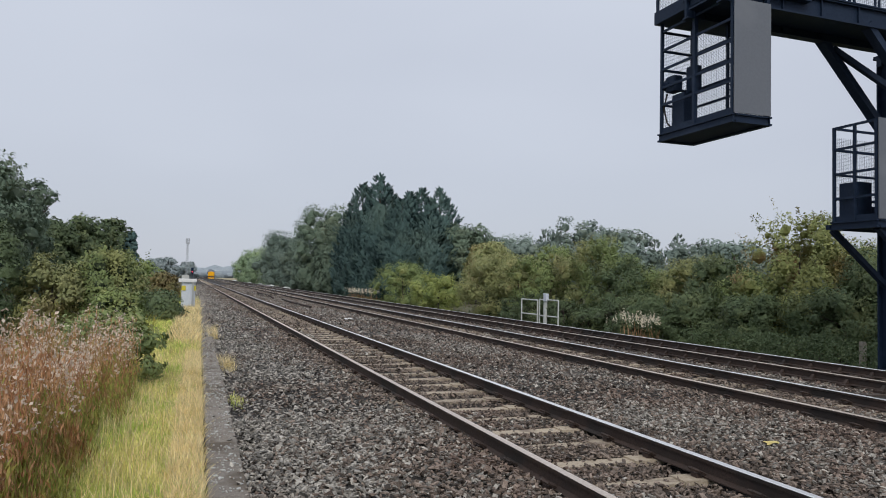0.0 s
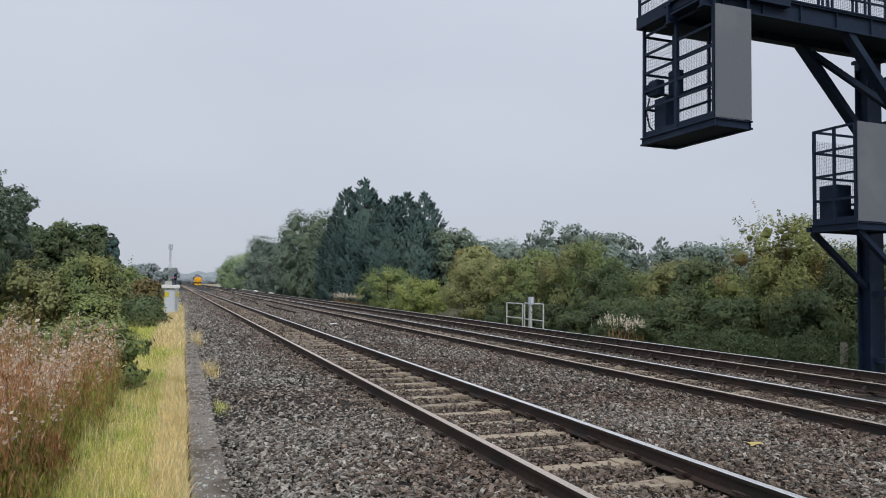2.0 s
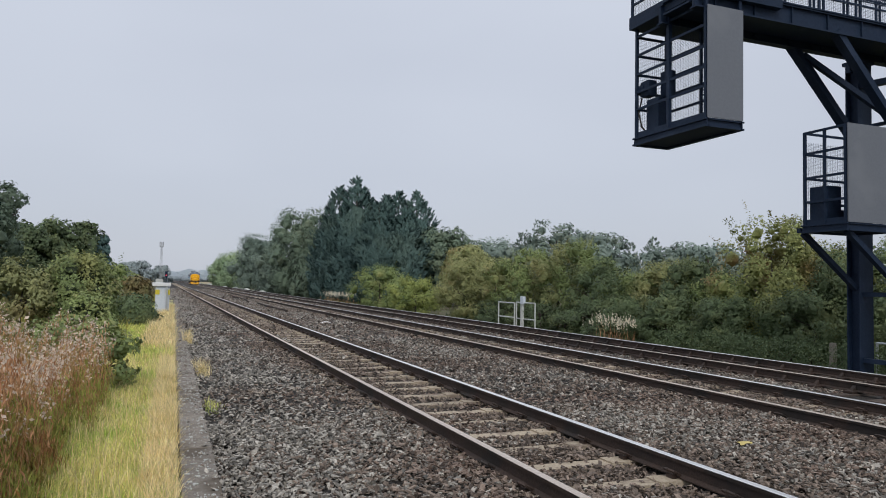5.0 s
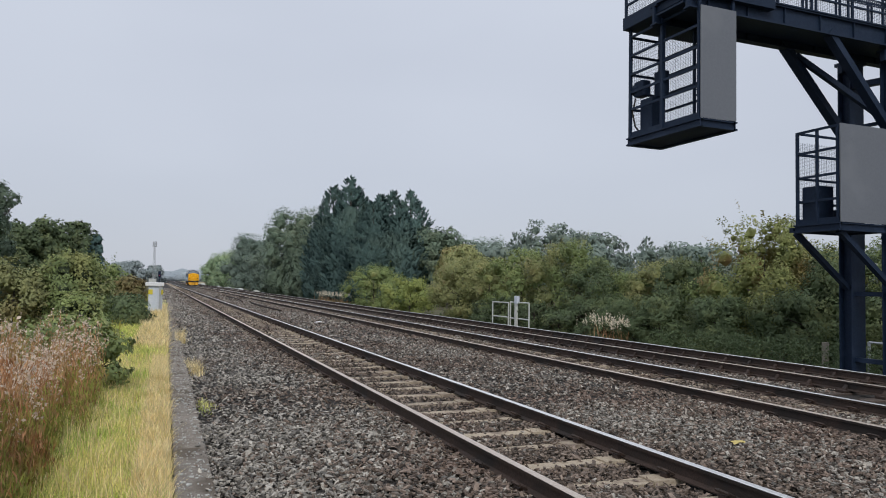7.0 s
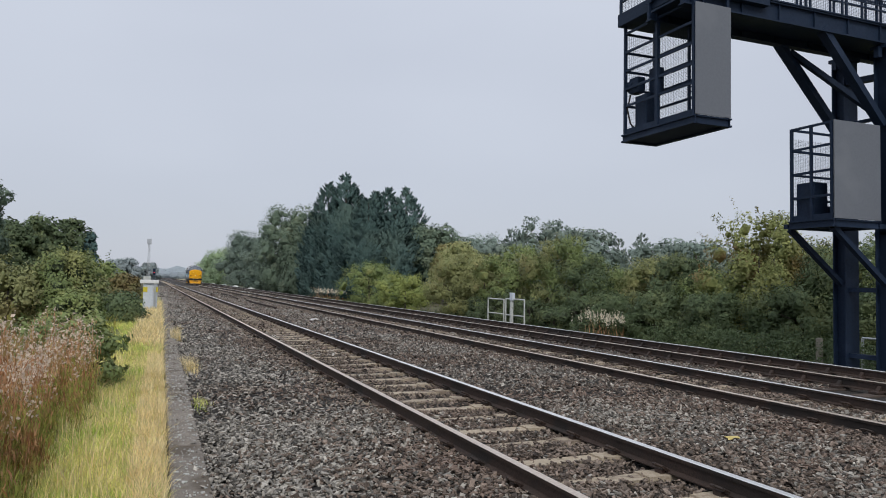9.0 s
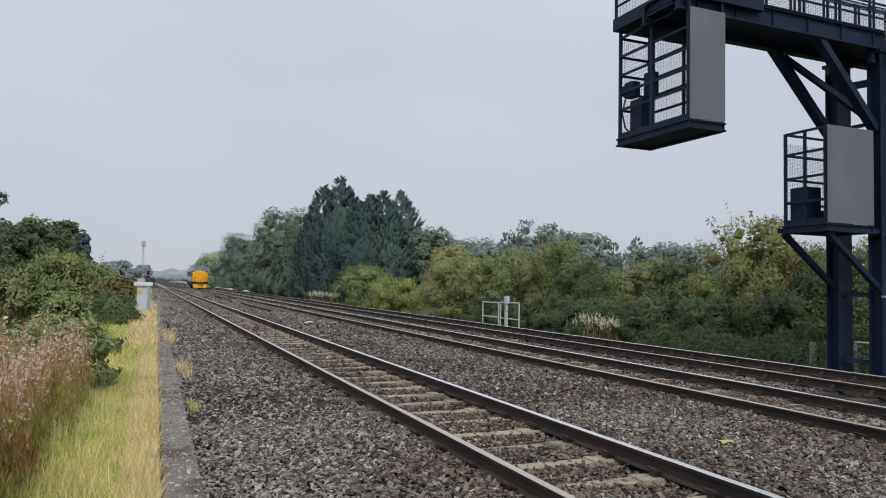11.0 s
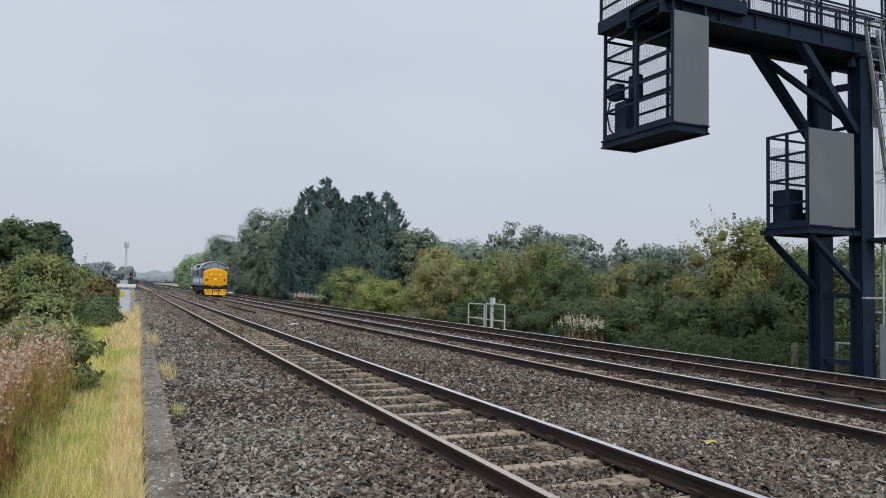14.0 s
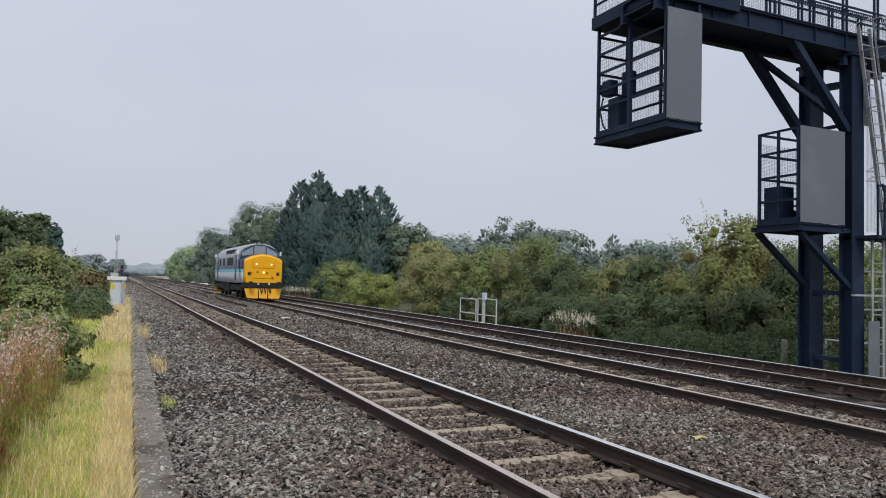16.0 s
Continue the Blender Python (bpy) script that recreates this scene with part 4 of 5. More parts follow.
def build_gantry():
    g = thing("signal_gantry", GX, GY, -0.6, "dark steel cantilever signal gantry with two signal cages over the tracks", "signal gantry")
    off = Matrix.Translation((-GX, -GY, 0.6))

    def put(ob):
        ob.matrix_basis = off @ ob.matrix_basis
        return ob

    for y0, y1, xw in ((GY, GY + .31, .38), (GY + 1.02, GY + 1.34, .42)):
        xm, t = GX + xw / 2, .024
        rim = ((GX, y0), (GX + xw, y0), (GX + xw, y0 + t), (xm + .09, y0 + t), (xm + .09, y1 - t), (GX + xw, y1 - t), (GX + xw, y1), (GX, y1),
               (GX, y1 - t), (xm - .09, y1 - t), (xm - .09, y0 + t), (GX, y0 + t))
        bm = bmesh.new()
        foot, head = [[bm.verts.new((x, y, z)) for x, y in rim] for z in (-0.6, 6.70)]
        for i in range(12):
            bm.faces.new((foot[i], foot[(i + 1) % 12], head[(i + 1) % 12], head[i]))
        bm.faces.new(foot), bm.faces.new(head)
        put(part("leg", bm, M_STEEL, g, "dark steel column"))
        put(part("base_plate", box(bmesh.new(), GX - .10, GX + xw + .10, y0 - .08, y1 + .08, -0.60, -0.54), M_STEEL, g))
        put(part("cap_plate", box(bmesh.new(), GX - .05, GX + xw + .05, y0 - .04, y1 + .04, 6.66, 6.735), M_STEEL, g))
        for s in (GX - .12, GX + xw):
            put(part("bracket", box(bmesh.new(), s, s + .12, y0 + .1, y1 - .1, 6.46, 6.70, .01), M_STEEL, g))
    # main girders and walkway
    for y in (GY + .02, GY + .98):
        bm = box(bmesh.new(), 8.95, 16.8, y + .06, y + .12, 6.77, 7.10)
        box(bm, 8.95, 16.8, y, y + .18, 6.74, 6.77)
        box(bm, 8.95, 16.8, y, y + .18, 7.10, 7.13)
        for x in np.arange(9.4, 16.7, 0.95):
            box(bm, x, x + .02, y + .015, y + .165, 6.77, 7.10)
        put(part("girder", bm, M_STEEL, g))
    bm = box(bmesh.new(), 8.95, 16.8, GY + .21, GY + .97, 6.88, 6.92)
    box(bm, 8.95, 16.8, GY + .0, GY + 1.18, 7.132, 7.16)
    put(part("walkway", bm, M_STEEL, g))
    bm = box(bmesh.new(), 9.02, 10.95, GY - .06, GY + 2.16, 6.98, 7.02)
    for xa, xb, ya, yb in ((9.02, 9.08, GY - .06, GY + 2.16), (9.02, 10.95, GY + 2.10, GY + 2.16), (10.89, 10.95, GY + 1.32, GY + 2.16), (9.02, 10.95, GY - .06, GY - .02)):
        box(bm, xa, xb, ya, yb, 7.021, 7.24)
    put(part("upper_deck", bm, M_STEEL, g, "dark steel deck above the hanging cage"))
    # guard rails on the walkway
    for y in (GY + .03, GY + 1.15):
        for x in np.arange(10.98, 16.5, 1.02):
            for o in (0, .12):
                put(part("rail_post", bar(bmesh.new(), (x + o, y, 7.15), (x + o, y, 8.25), .04), M_STEEL, g))
        for z in (7.42, 7.72, 8.22):
            put(part("guard_rail", bar(bmesh.new(), (10.95, y, z), (16.4, y, z), .035), M_STEEL, g))
        bm = bmesh.new()
        for x in np.arange(10.98, 16.4, 0.06):
            bar(bm, (x, y - .03, 7.52), (x + .03, y - .03, 7.62), .014)
        for z in (7.51, 7.63):
            bar(bm, (10.98, y - .03, z), (16.4, y - .03, z), .02)
        put(part("cable_tray", bm, M_STEEL, g, "perforated cable tray"))
        mp = mesh_panel(g, (10.98, y + .03, 7.16), (1, 0, 0), (0, 0, 1), 5.4, 0.5)
        put(mp)
    for x, y0, y1 in ((9.06, GY, GY + 2.1),):
        for z in (7.5, 8.2):
            put(part("guard_rail", bar(bmesh.new(), (x, y0, z), (x, y1, z), .04), M_STEEL, g))
        for y in (y0, y1):
            put(part("rail_post", bar(bmesh.new(), (x, y, 7.24), (x, y, 8.22), .05), M_STEEL, g))
        put(mesh_panel(g, (x, y0, 7.26), (0, 1, 0), (0, 0, 1), y1 - y0, .9))
    # braces
    for p, q, w in (((12.36, GY + 1.12, 6.90), (14.36, GY + 1.18, 4.95), .20), ((12.57, GY + .15, 6.84), (14.32, GY + .15, 5.02), .19),
                    ((12.74, GY + 1.10, 6.66), (14.42, GY + .25, 5.22), .14), ((14.42, GY + 1.05, 6.16), (14.42, GY + .3, 6.10), .17),
                    ((14.30, GY + 1.10, 5.18), (14.42, GY + .28, 5.20), .09), ((14.45, GY + 1.05, 1.50), (14.45, GY + .28, 1.50), .13),
                    ((14.45, GY + 1.05, .05), (14.45, GY + .28, .05), .13)):
        put(part("brace", bar(bmesh.new(), p, q, w, w * .75), M_STEEL, g))
    # hanging cage
    c = put(signal_cage(g, 9.15, 9.94, GY, GY + 2.06, 4.67, 7.0, 6.77, (5.28, 5.64, 6.02, 6.42, 6.82)))
    part("equipment_case", box(bmesh.new(), 9.28, 9.62, GY + 1.52, GY + 1.90, 4.675, 5.46, .02), M_STEEL, c, "dark equipment case on the cage floor")
    part("equipment_case", box(bmesh.new(), 9.44, 9.62, GY + 1.40, GY + 1.66, 5.47, 6.00, .02), M_STEEL, c, "dark upright box behind the signal head")
    bm = box(bmesh.new(), 9.20, 9.42, GY + 1.72, GY + 2.02, 5.52, 5.86, .05)
    rod(bm, (9.33, GY + 2.08, 5.70), (9.33, GY + 1.9, 5.70), .15, 14)
    part("signal_head", bm, M_STEEL, c, "black signal head seen from behind")
    bm = bmesh.new()
    for p, q in (((9.2, GY + 1.95, 5.5), (9.16, GY + 2.0, 5.2)), ((9.16, GY + 2.0, 5.2), (9.2, GY + 1.95, 4.9)), ((9.2, GY + 1.95, 4.9), (9.3, GY + 1.85, 4.72))):
        rod(bm, p, q, .018, 6)
    part("conduit", bm, M_BLACK, c, "hanging black cable")
    bm = bmesh.new()
    for y in np.arange(GY + .02, GY + 1.0, .05):
        bar(bm, (9.93, y, 5.43), (9.93, y + .025, 5.52), .012)
    for z in (5.42, 5.53):
        bar(bm, (9.93, GY, z), (9.93, GY + 1.03, z), .02)
    part("cable_tray", bm, M_STEEL, c, "perforated cable tray")
    # cage on the legs
    d = put(signal_cage(g, 12.66, 13.95, GY, GY + .98, 2.93, 4.92, 4.93, (3.42, 3.93, 4.45, 4.90)))
    part("equipment_case", box(bmesh.new(), 12.72, 13.12, GY + .48, GY + .92, 2.94, 3.74, .02), M_STEEL, d, "dark equipment case on the cage floor")
    part("signal_head", box(bmesh.new(), 13.16, 13.45, GY + .6, GY + .92, 2.94, 3.27, .03), M_STEEL, d, "black signal head seen from behind")
    for y in (GY + .10, GY + 1.15):
        put(part("bracket", bar(bmesh.new(), (12.80, y, 2.78), (14.34, y, 1.62), .12, .10), M_STEEL, g))
        put(part("bracket", bar(bmesh.new(), (12.66, y, 2.84), (14.4, y, 2.84), .10, .10), M_STEEL, g))
    return g


build_gantry()


def ladder():
    """The galvanised caged access ladder beside the legs, with its landing."""
    ob = thing("access_ladder", 14.95, GY - .15, -0.6, "galvanised access ladder with safety hoops and a railed landing", "ladder")
    lean = lambda z: .36 - .19 * (z - 3.35)
    for dx in (-.18, .18):
        bm = bar(bmesh.new(), (dx + lean(3.35), 0, 3.35), (dx + lean(7.85), 0, 7.85), .075, .03)
        part("stile", bm, M_GALV, ob)
        part("stile", bar(bmesh.new(), (dx + .1, .1, 0), (dx + .1, .1, 3.3), .06, .03), M_GALV, ob)
    for i in range(16):
        z = 3.55 + i * .28
        part("rung", rod(bmesh.new(), (-.18 + lean(z), 0, z), (.18 + lean(z), 0, z), .014, 6), M_GALV, ob)
    for i in range(11):
        part("rung", rod(bmesh.new(), (-.06, .1, .25 + i * .28), (.26, .1, .25 + i * .28), .012, 6), M_GALV, ob)
    for i in range(6):
        z = 4.9 + i * .6
        bm, k = bmesh.new(), 12
        pts = [(math.cos(math.pi * (j / k)) * .36 + .14 + lean(z), -math.sin(math.pi * j / k) * .66, z) for j in range(k + 1)]
        for a, b in zip(pts, pts[1:]):
            bar(bm, a, b, .05, .008)
        part("hoop", bm, M_GALV, ob)
    for j in (2, 4, 6, 8, 10):
        a = math.pi * j / 12
        part("hoop_strap", bar(bmesh.new(), (math.cos(a) * .36 + .14 + lean(4.9), -math.sin(a) * .66, 4.9), (math.cos(a) * .36 + .14 + lean(7.9), -math.sin(a) * .66, 7.9), .04, .006), M_GALV, ob)
    for z in (4.55, 4.75, 5.95, 6.15, 7.1):
        bm = bar(bmesh.new(), (lean(z) - .18, .02, z), (-.28, .10, z), .03, .03)
        bar(bm, (lean(z) - .18, .02, z + .12), (-.28, .10, z), .025, .025)
        part("bracket", bm, M_GALV, ob, "galvanised stand-off bracket")
    part("side_plate", box(bmesh.new(), -.34, -.12, .11, .125, 5.75, 7.0, .004), M_BOARD, ob, "grey sheet plate beside the ladder")
    bm = bmesh.new()
    for z in np.arange(3.45, 6.6, .045):
        bar(bm, (-.22, .14, z), (.98, .14, z), .004)
    for x in np.arange(-.22, 1.0, .045):
        bar(bm, (x, .14, 3.45), (x, .14, 6.6), .004)
    part("mesh_panel", bm, M_GALV, ob, "fine galvanised wire mesh")
    bm = bmesh.new()
    for z in np.arange(3.6, 7.6, .09):
        bar(bm, (lean(z) - .10, .03, z), (lean(z) - .06, .03, z + .05), .03, .012)
    for o in (-.11, -.05):
        bar(bm, (lean(3.5) + o, .03, 3.5), (lean(7.7) + o, .03, 7.7), .012)
    part("cable_tray", bm, M_STEEL, ob, "dark perforated cable tray")
    part("landing", box(bmesh.new(), -.55, 1.0, -.35, .55, 3.28, 3.34), M_STEEL, ob, "dark steel landing")
    for x in (-.52, -.30, -.05, .45, .95):
        part("rail_post", bar(bmesh.new(), (x, -.33, 3.34), (x, -.33, 4.40), .035), M_STEEL, ob)
    for z in (3.85, 4.38):
        part("guard_rail", bar(bmesh.new(), (-.52, -.33, z), (.98, -.33, z), .035), M_STEEL, ob)
    bm = bmesh.new()
    for p, q in (((-.42, -.36, 3.35), (-.34, -.36, 3.62)), ((-.34, -.36, 3.62), (-.34, -.36, 4.2)), ((-.34, -.36, 4.2), (-.42, -.36, 4.42))):
        rod(bm, p, q, .022, 6)
    part("grab_rail", bm, M_STEEL, ob, "bent dark grab rail")
    for x in (-.48, .1, .9):
        part("stay", bar(bmesh.new(), (x, .45, 0), (x, .45, 3.28), .035), M_GALV, ob)
    for z in (1.75, 2.6):
        part("stay", bar(bmesh.new(), (-.48, .45, z), (.9, .45, z), .035), M_GALV, ob)
    part("shelf_plate", box(bmesh.new(), -1.05, .9, -.20, -.12, 2.05, 2.09), M_GALV, ob, "pale galvanised cross plate")
    part("ladder_guard", box(bmesh.new(), -.38, -.02, -.03, .0, .1, 1.52, .01), M_BOARD, ob, "grey sheet guard over the ladder foot")
    return ob


ladder()


M_LEAF = material("dead_leaf", (0.50, 0.40, 0.14), (0.58, 0.48, 0.20), 8, 0.7, bump=0.3, fine=60)


# ---------- lineside things ----------
def railing(name, label, x, pts, top, z0, mids, mat, posts):
    ob = thing(name, x, pts[0], z0, label, "railing", "lineside railings")
    y0, y1 = pts
    for y in posts:
        part("post", rod(bmesh.new(), (0, y - y0, 0), (0, y - y0, top - z0), .032, 8), mat, ob)
    for z in (*mids, top):
        part("rail", rod(bmesh.new(), (0, 0, z - z0), (0, y1 - y0, z - z0), .028, 8), mat, ob)
    return ob


railing("guard_railing", "pale galvanised guard railing beside the far track", 15.0, (31.0, 29.35), 0.74, -0.6, (0.08,), M_PALE, (31.0, 29.35))
railing("guard_railing", "pale galvanised guard railing round the location post", 15.02, (29.2, 27.45), 0.78, -0.6, (0.06,), M_PALE, (29.2, 28.75, 27.45))
railing("back_railing", "dull galvanised tubular railing behind the gantry", 16.2, (12.45, 7.0), 0.32, -0.6, (), M_GALV, (12.45, 10.6, 8.8, 7.0))
ob = thing("location_post", 15.0, 28.55, -0.6, "pale grey location post with a small box on top", "post")
part("post", rod(bmesh.new(), (0, 0, 0), (0, 0, 1.35), .06, 10), M_PALE, ob)
part("box", box(bmesh.new(), -.07, .07, -.13, .13, 1.32, 1.66, .015), M_CAB, ob)
ob = thing("fence_post", 15.5, 13.09, -0.6, "weathered wooden fence post before the hedge", "fence post")
part("post", box(bmesh.new(), -.06, .06, -.06, .06, 0, .88, .012), M_POST, ob)

ob = thing("equipment_cabinet", 0.02, 35.0, -0.2, "pale grey lineside equipment cabinet with a white lid and yellow plates", "cabinet")
part("body", box(bmesh.new(), -.29, .31, 0, .55, 0, 1.40, .015), M_CAB, ob)
part("lid", box(bmesh.new(), -.43, .36, -.10, .65, 1.40, 1.56, .02), M_WHITE, ob, "white overhanging lid")
part("door", box(bmesh.new(), -.25, .13, -.018, -.003, .10, 1.32, .006), M_CAB, ob)
for px in (-.20, .24):
    part("plate", box(bmesh.new(), px - .09, px + .09, -.04, -.022, 1.02, 1.24, .006), M_YPLATE, ob, "yellow warning plate")
part("leg", box(bmesh.new(), .16, .24, -.10, -.05, -.1, 1.40), M_GALV, ob)

ob = thing("radio_mast", -0.65, 300, -0.6, "slim grey lattice radio mast far off in the mist", "mast")
for dx, dy in ((-.55, 0), (.55, 0), (0, .9)):
    part("leg", bar(bmesh.new(), (dx, dy, 0), (dx * .5, dy * .5, 14.6), .14), M_GALV, ob)
for i in range(10):
    k0, k1 = 1 - .05 * i, 1 - .05 * (i + 1)
    part("lattice", bar(bmesh.new(), ((-.55 if i % 2 else .55) * k0, 0, i * 1.46), ((.55 if i % 2 else -.55) * k1, 0, i * 1.46 + 1.46), .08), M_GALV, ob)
for dx in (-.55, 0, .55):
    part("antenna", box(bmesh.new(), dx - .22, dx + .22, -.3, -.05, 14.3, 16.4, .05), M_GALV, ob)

ob = thing("colour_light_signal", 0.9, 190, -0.2, "small dark colour-light signal showing red", "signal")
part("post", rod(bmesh.new(), (0, 0, 0), (0, 0, 2.2), .09, 8), M_STEEL, ob)
part("head", box(bmesh.new(), -.32, .32, 0, .3, 2.0, 3.5, .05), M_STEEL, ob)
part("lamp", rod(bmesh.new(), (0, 0.02, 2.5), (0, -.05, 2.5), .10, 12), M_REDLAMP, ob, "lit red lamp")
part("hut", box(bmesh.new(), -2.4, -.7, .1, 1.4, 0, 1.6, .03), M_PALE, ob, "pale box beside the signal")

for sd, (x, y, s) in enumerate(((14.3, 155, .50), (14.2, 133, .52), (14.1, 111, .50), (14.0, 238, .6), (14.3, 142, .36), (14.1, 180, .45))):
    rng = random.Random(300 + sd)
    ob = thing("rubble_bag", x, y, -0.55, "white woven rubble bag lying by the far track", "bag", "white bags by the track")
    bm = bmesh.new()
    bmesh.ops.create_icosphere(bm, subdivisions=2, radius=s, matrix=Matrix.Diagonal((1.2, 1.6, .8, 1)))
    for v in bm.verts:
        v.co *= rng.uniform(.85, 1.1)
        v.co.z = max(v.co.z + s * .5, 0)
    part("sack", bm, M_PALE, ob)

for x, y, ln, rz, bend in ((6.05, 55, 17, -1.2, .25), (6.3, 39, 13, -.2, -.1)):
    ob = thing("spare_rail", x, y, -0.15, "rusty spare length of rail lying between the tracks", "rail", "spare rails")
    bm = bmesh.new()
    k = 8
    for j in range(k):
        a, b = j / k, (j + 1) / k
        bar(bm, (bend * math.sin(a * 3.14), a * ln, .07), (bend * math.sin(b * 3.14), b * ln + .01, .07), .07, .14)
        bar(bm, (bend * math.sin(a * 3.14), a * ln, .01), (bend * math.sin(b * 3.14), b * ln + .01, .01), .14, .02)
    part("length", bm, M_RUST, ob)
    ob.matrix_basis = pose(x, y, -.15, 0, 0, rz)

ob = thing("paper_scrap", 6.28, 29.2, -0.13, "crumpled white scrap lying on the ballast", "litter")
bm = bmesh.new()
bmesh.ops.create_icosphere(bm, subdivisions=2, radius=.14, matrix=Matrix.Diagonal((1.5, 1.2, .35, 1)))
for v in bm.verts:
    v.co *= random.Random(v.index).uniform(.75, 1.15)
part("sheet", bm, M_WHITE, ob)

ob = thing("fallen_leaf", 5.90, 6.08, -0.095, "large yellow fallen leaf on the ballast", "leaf")
bm = bmesh.new()
rim = [(math.cos(a) * .085 * (1 + .25 * math.cos(a * 5)), math.sin(a) * .05 * (1 + .2 * math.cos(a * 5)), .012 * math.sin(a * 3)) for a in np.linspace(0, 6.283, 21)[:-1]]
tp = [bm.verts.new(p) for p in rim]
lo = [bm.verts.new((p[0], p[1], p[2] - .003)) for p in rim]
ct, cl = bm.verts.new((0, 0, .02)), bm.verts.new((0, 0, .017))
for j in range(20):
    bm.faces.new((tp[j], tp[(j + 1) % 20], ct))
    bm.faces.new((lo[(j + 1) % 20], lo[j], cl))
    bm.faces.new((tp[j], lo[j], lo[(j + 1) % 20], tp[(j + 1) % 20]))
part("blade", bm, M_LEAF, ob)


def reeds(seed, x, y0, y1, n, hi, label):
    rng = np.random.default_rng(seed)
    p = np.stack([x + rng.normal(0, .2, n), rng.uniform(y0, y1, n), np.full(n, -0.58)], 1)
    blades("reed_clump", seed, p, hi * .35, hi * .85, .008, M_HERB, label, .2, "reeds")
    tips = p + np.stack([rng.normal(0, .08, n), rng.normal(0, .08, n), rng.uniform(hi * .7, hi, n)], 1)
    v, f = leaves(rng, np.repeat(tips, 12, 0) + rng.normal(0, .045, (n * 12, 3)) * np.array((.5, .5, 1.7)), rng.normal(0, 1, (n * 12, 3)), .026, upright=True)
    tagged(arrays("reed_plumes", v, f, M_PLUME), "pale feathery plumes on dry reeds", "reeds", kind="stuff")


reeds(201, 14.9, 20.4, 22.9, 60, 1.1, "dry pale reeds at the foot of the hedge")
reeds(202, 14.9, 58.0, 70.0, 150, 1.2, "dry pale reeds beside the far track")
rngv = np.random.default_rng(77)
n = 5000
pv = np.stack([rngv.uniform(14.3, 17.0, n), 9 + 70 * rngv.random(n) ** 1.3, np.full(n, -0.58)], 1)
blades("rough_grass", 203, pv, .12, .4, .012, M_DARK, "rough green grass along the foot of the hedge")
pn = np.stack([rngv.uniform(14.9, 16.6, 600), rngv.uniform(11.0, 20.0, 600), np.full(600, -0.58)], 1)
tips = np.repeat(pn, 14, 0) + rngv.normal(0, .07, (len(pn) * 14, 3)) + np.array((0, 0, 1)) * rngv.uniform(.1, .8, (len(pn) * 14, 1))
nv, nf = leaves(rngv, tips, rngv.normal(0, 1, tips.shape), .035)
tagged(arrays("nettles", nv, nf, M_DARK), "green nettles at the foot of the hedge", "weeds", kind="stuff")


# ---------- the locomotive ----------
def ring(w, z0, zs, zt, n=9):
    """Half-round topped section: sides from z0 to the shoulder zs, arch up to zt."""
    pts = [(-w * .97, z0), (-w, 1.55), (-w, 1.78), (-w, 1.98), (-w, zs)]
    for i in range(1, n):
        a = math.pi * i / n
        pts.append((-math.cos(a) * w, zs + math.sin(a) ** .85 * (zt - zs)))
    return pts + [(w, zs), (w, 1.98), (w, 1.78), (w, 1.55), (w * .97, z0)]


def arch(w, z0, zs, zt, n=9):
    """Flat-sided section under a shallow bowed top with soft corners."""
    pts = [(-w, z0), (-w, 1.55), (-w, 1.76), (-w, 1.98), (-w, zs - .06), (-w * .985, zs)]
    pts += [(w * k, zs + (zt - zs) * (1 - k * k)) for k in (-.88, -.7, -.45, -.2, 0, .2, .45, .7, .88)]
    return pts + [(-x, z) for x, z in pts[:6][::-1]]


def loft(rows, colour):
    bm = bmesh.new()
    rings = [[bm.verts.new((x, y, z)) for x, z in pts] for y, pts in rows]
    for a, b in zip(rings, rings[1:]):
        for i in range(len(a)):
            j = (i + 1) % len(a)
            f = bm.faces.new((a[i], a[j], b[j], b[i]))
            f.material_index = colour(f.calc_center_median())
            f.smooth = True
    for r in (rings[0], rings[-1]):
        bm.faces.new(r).material_index = colour(Vector((0, 0, 2.2)))
    return bm


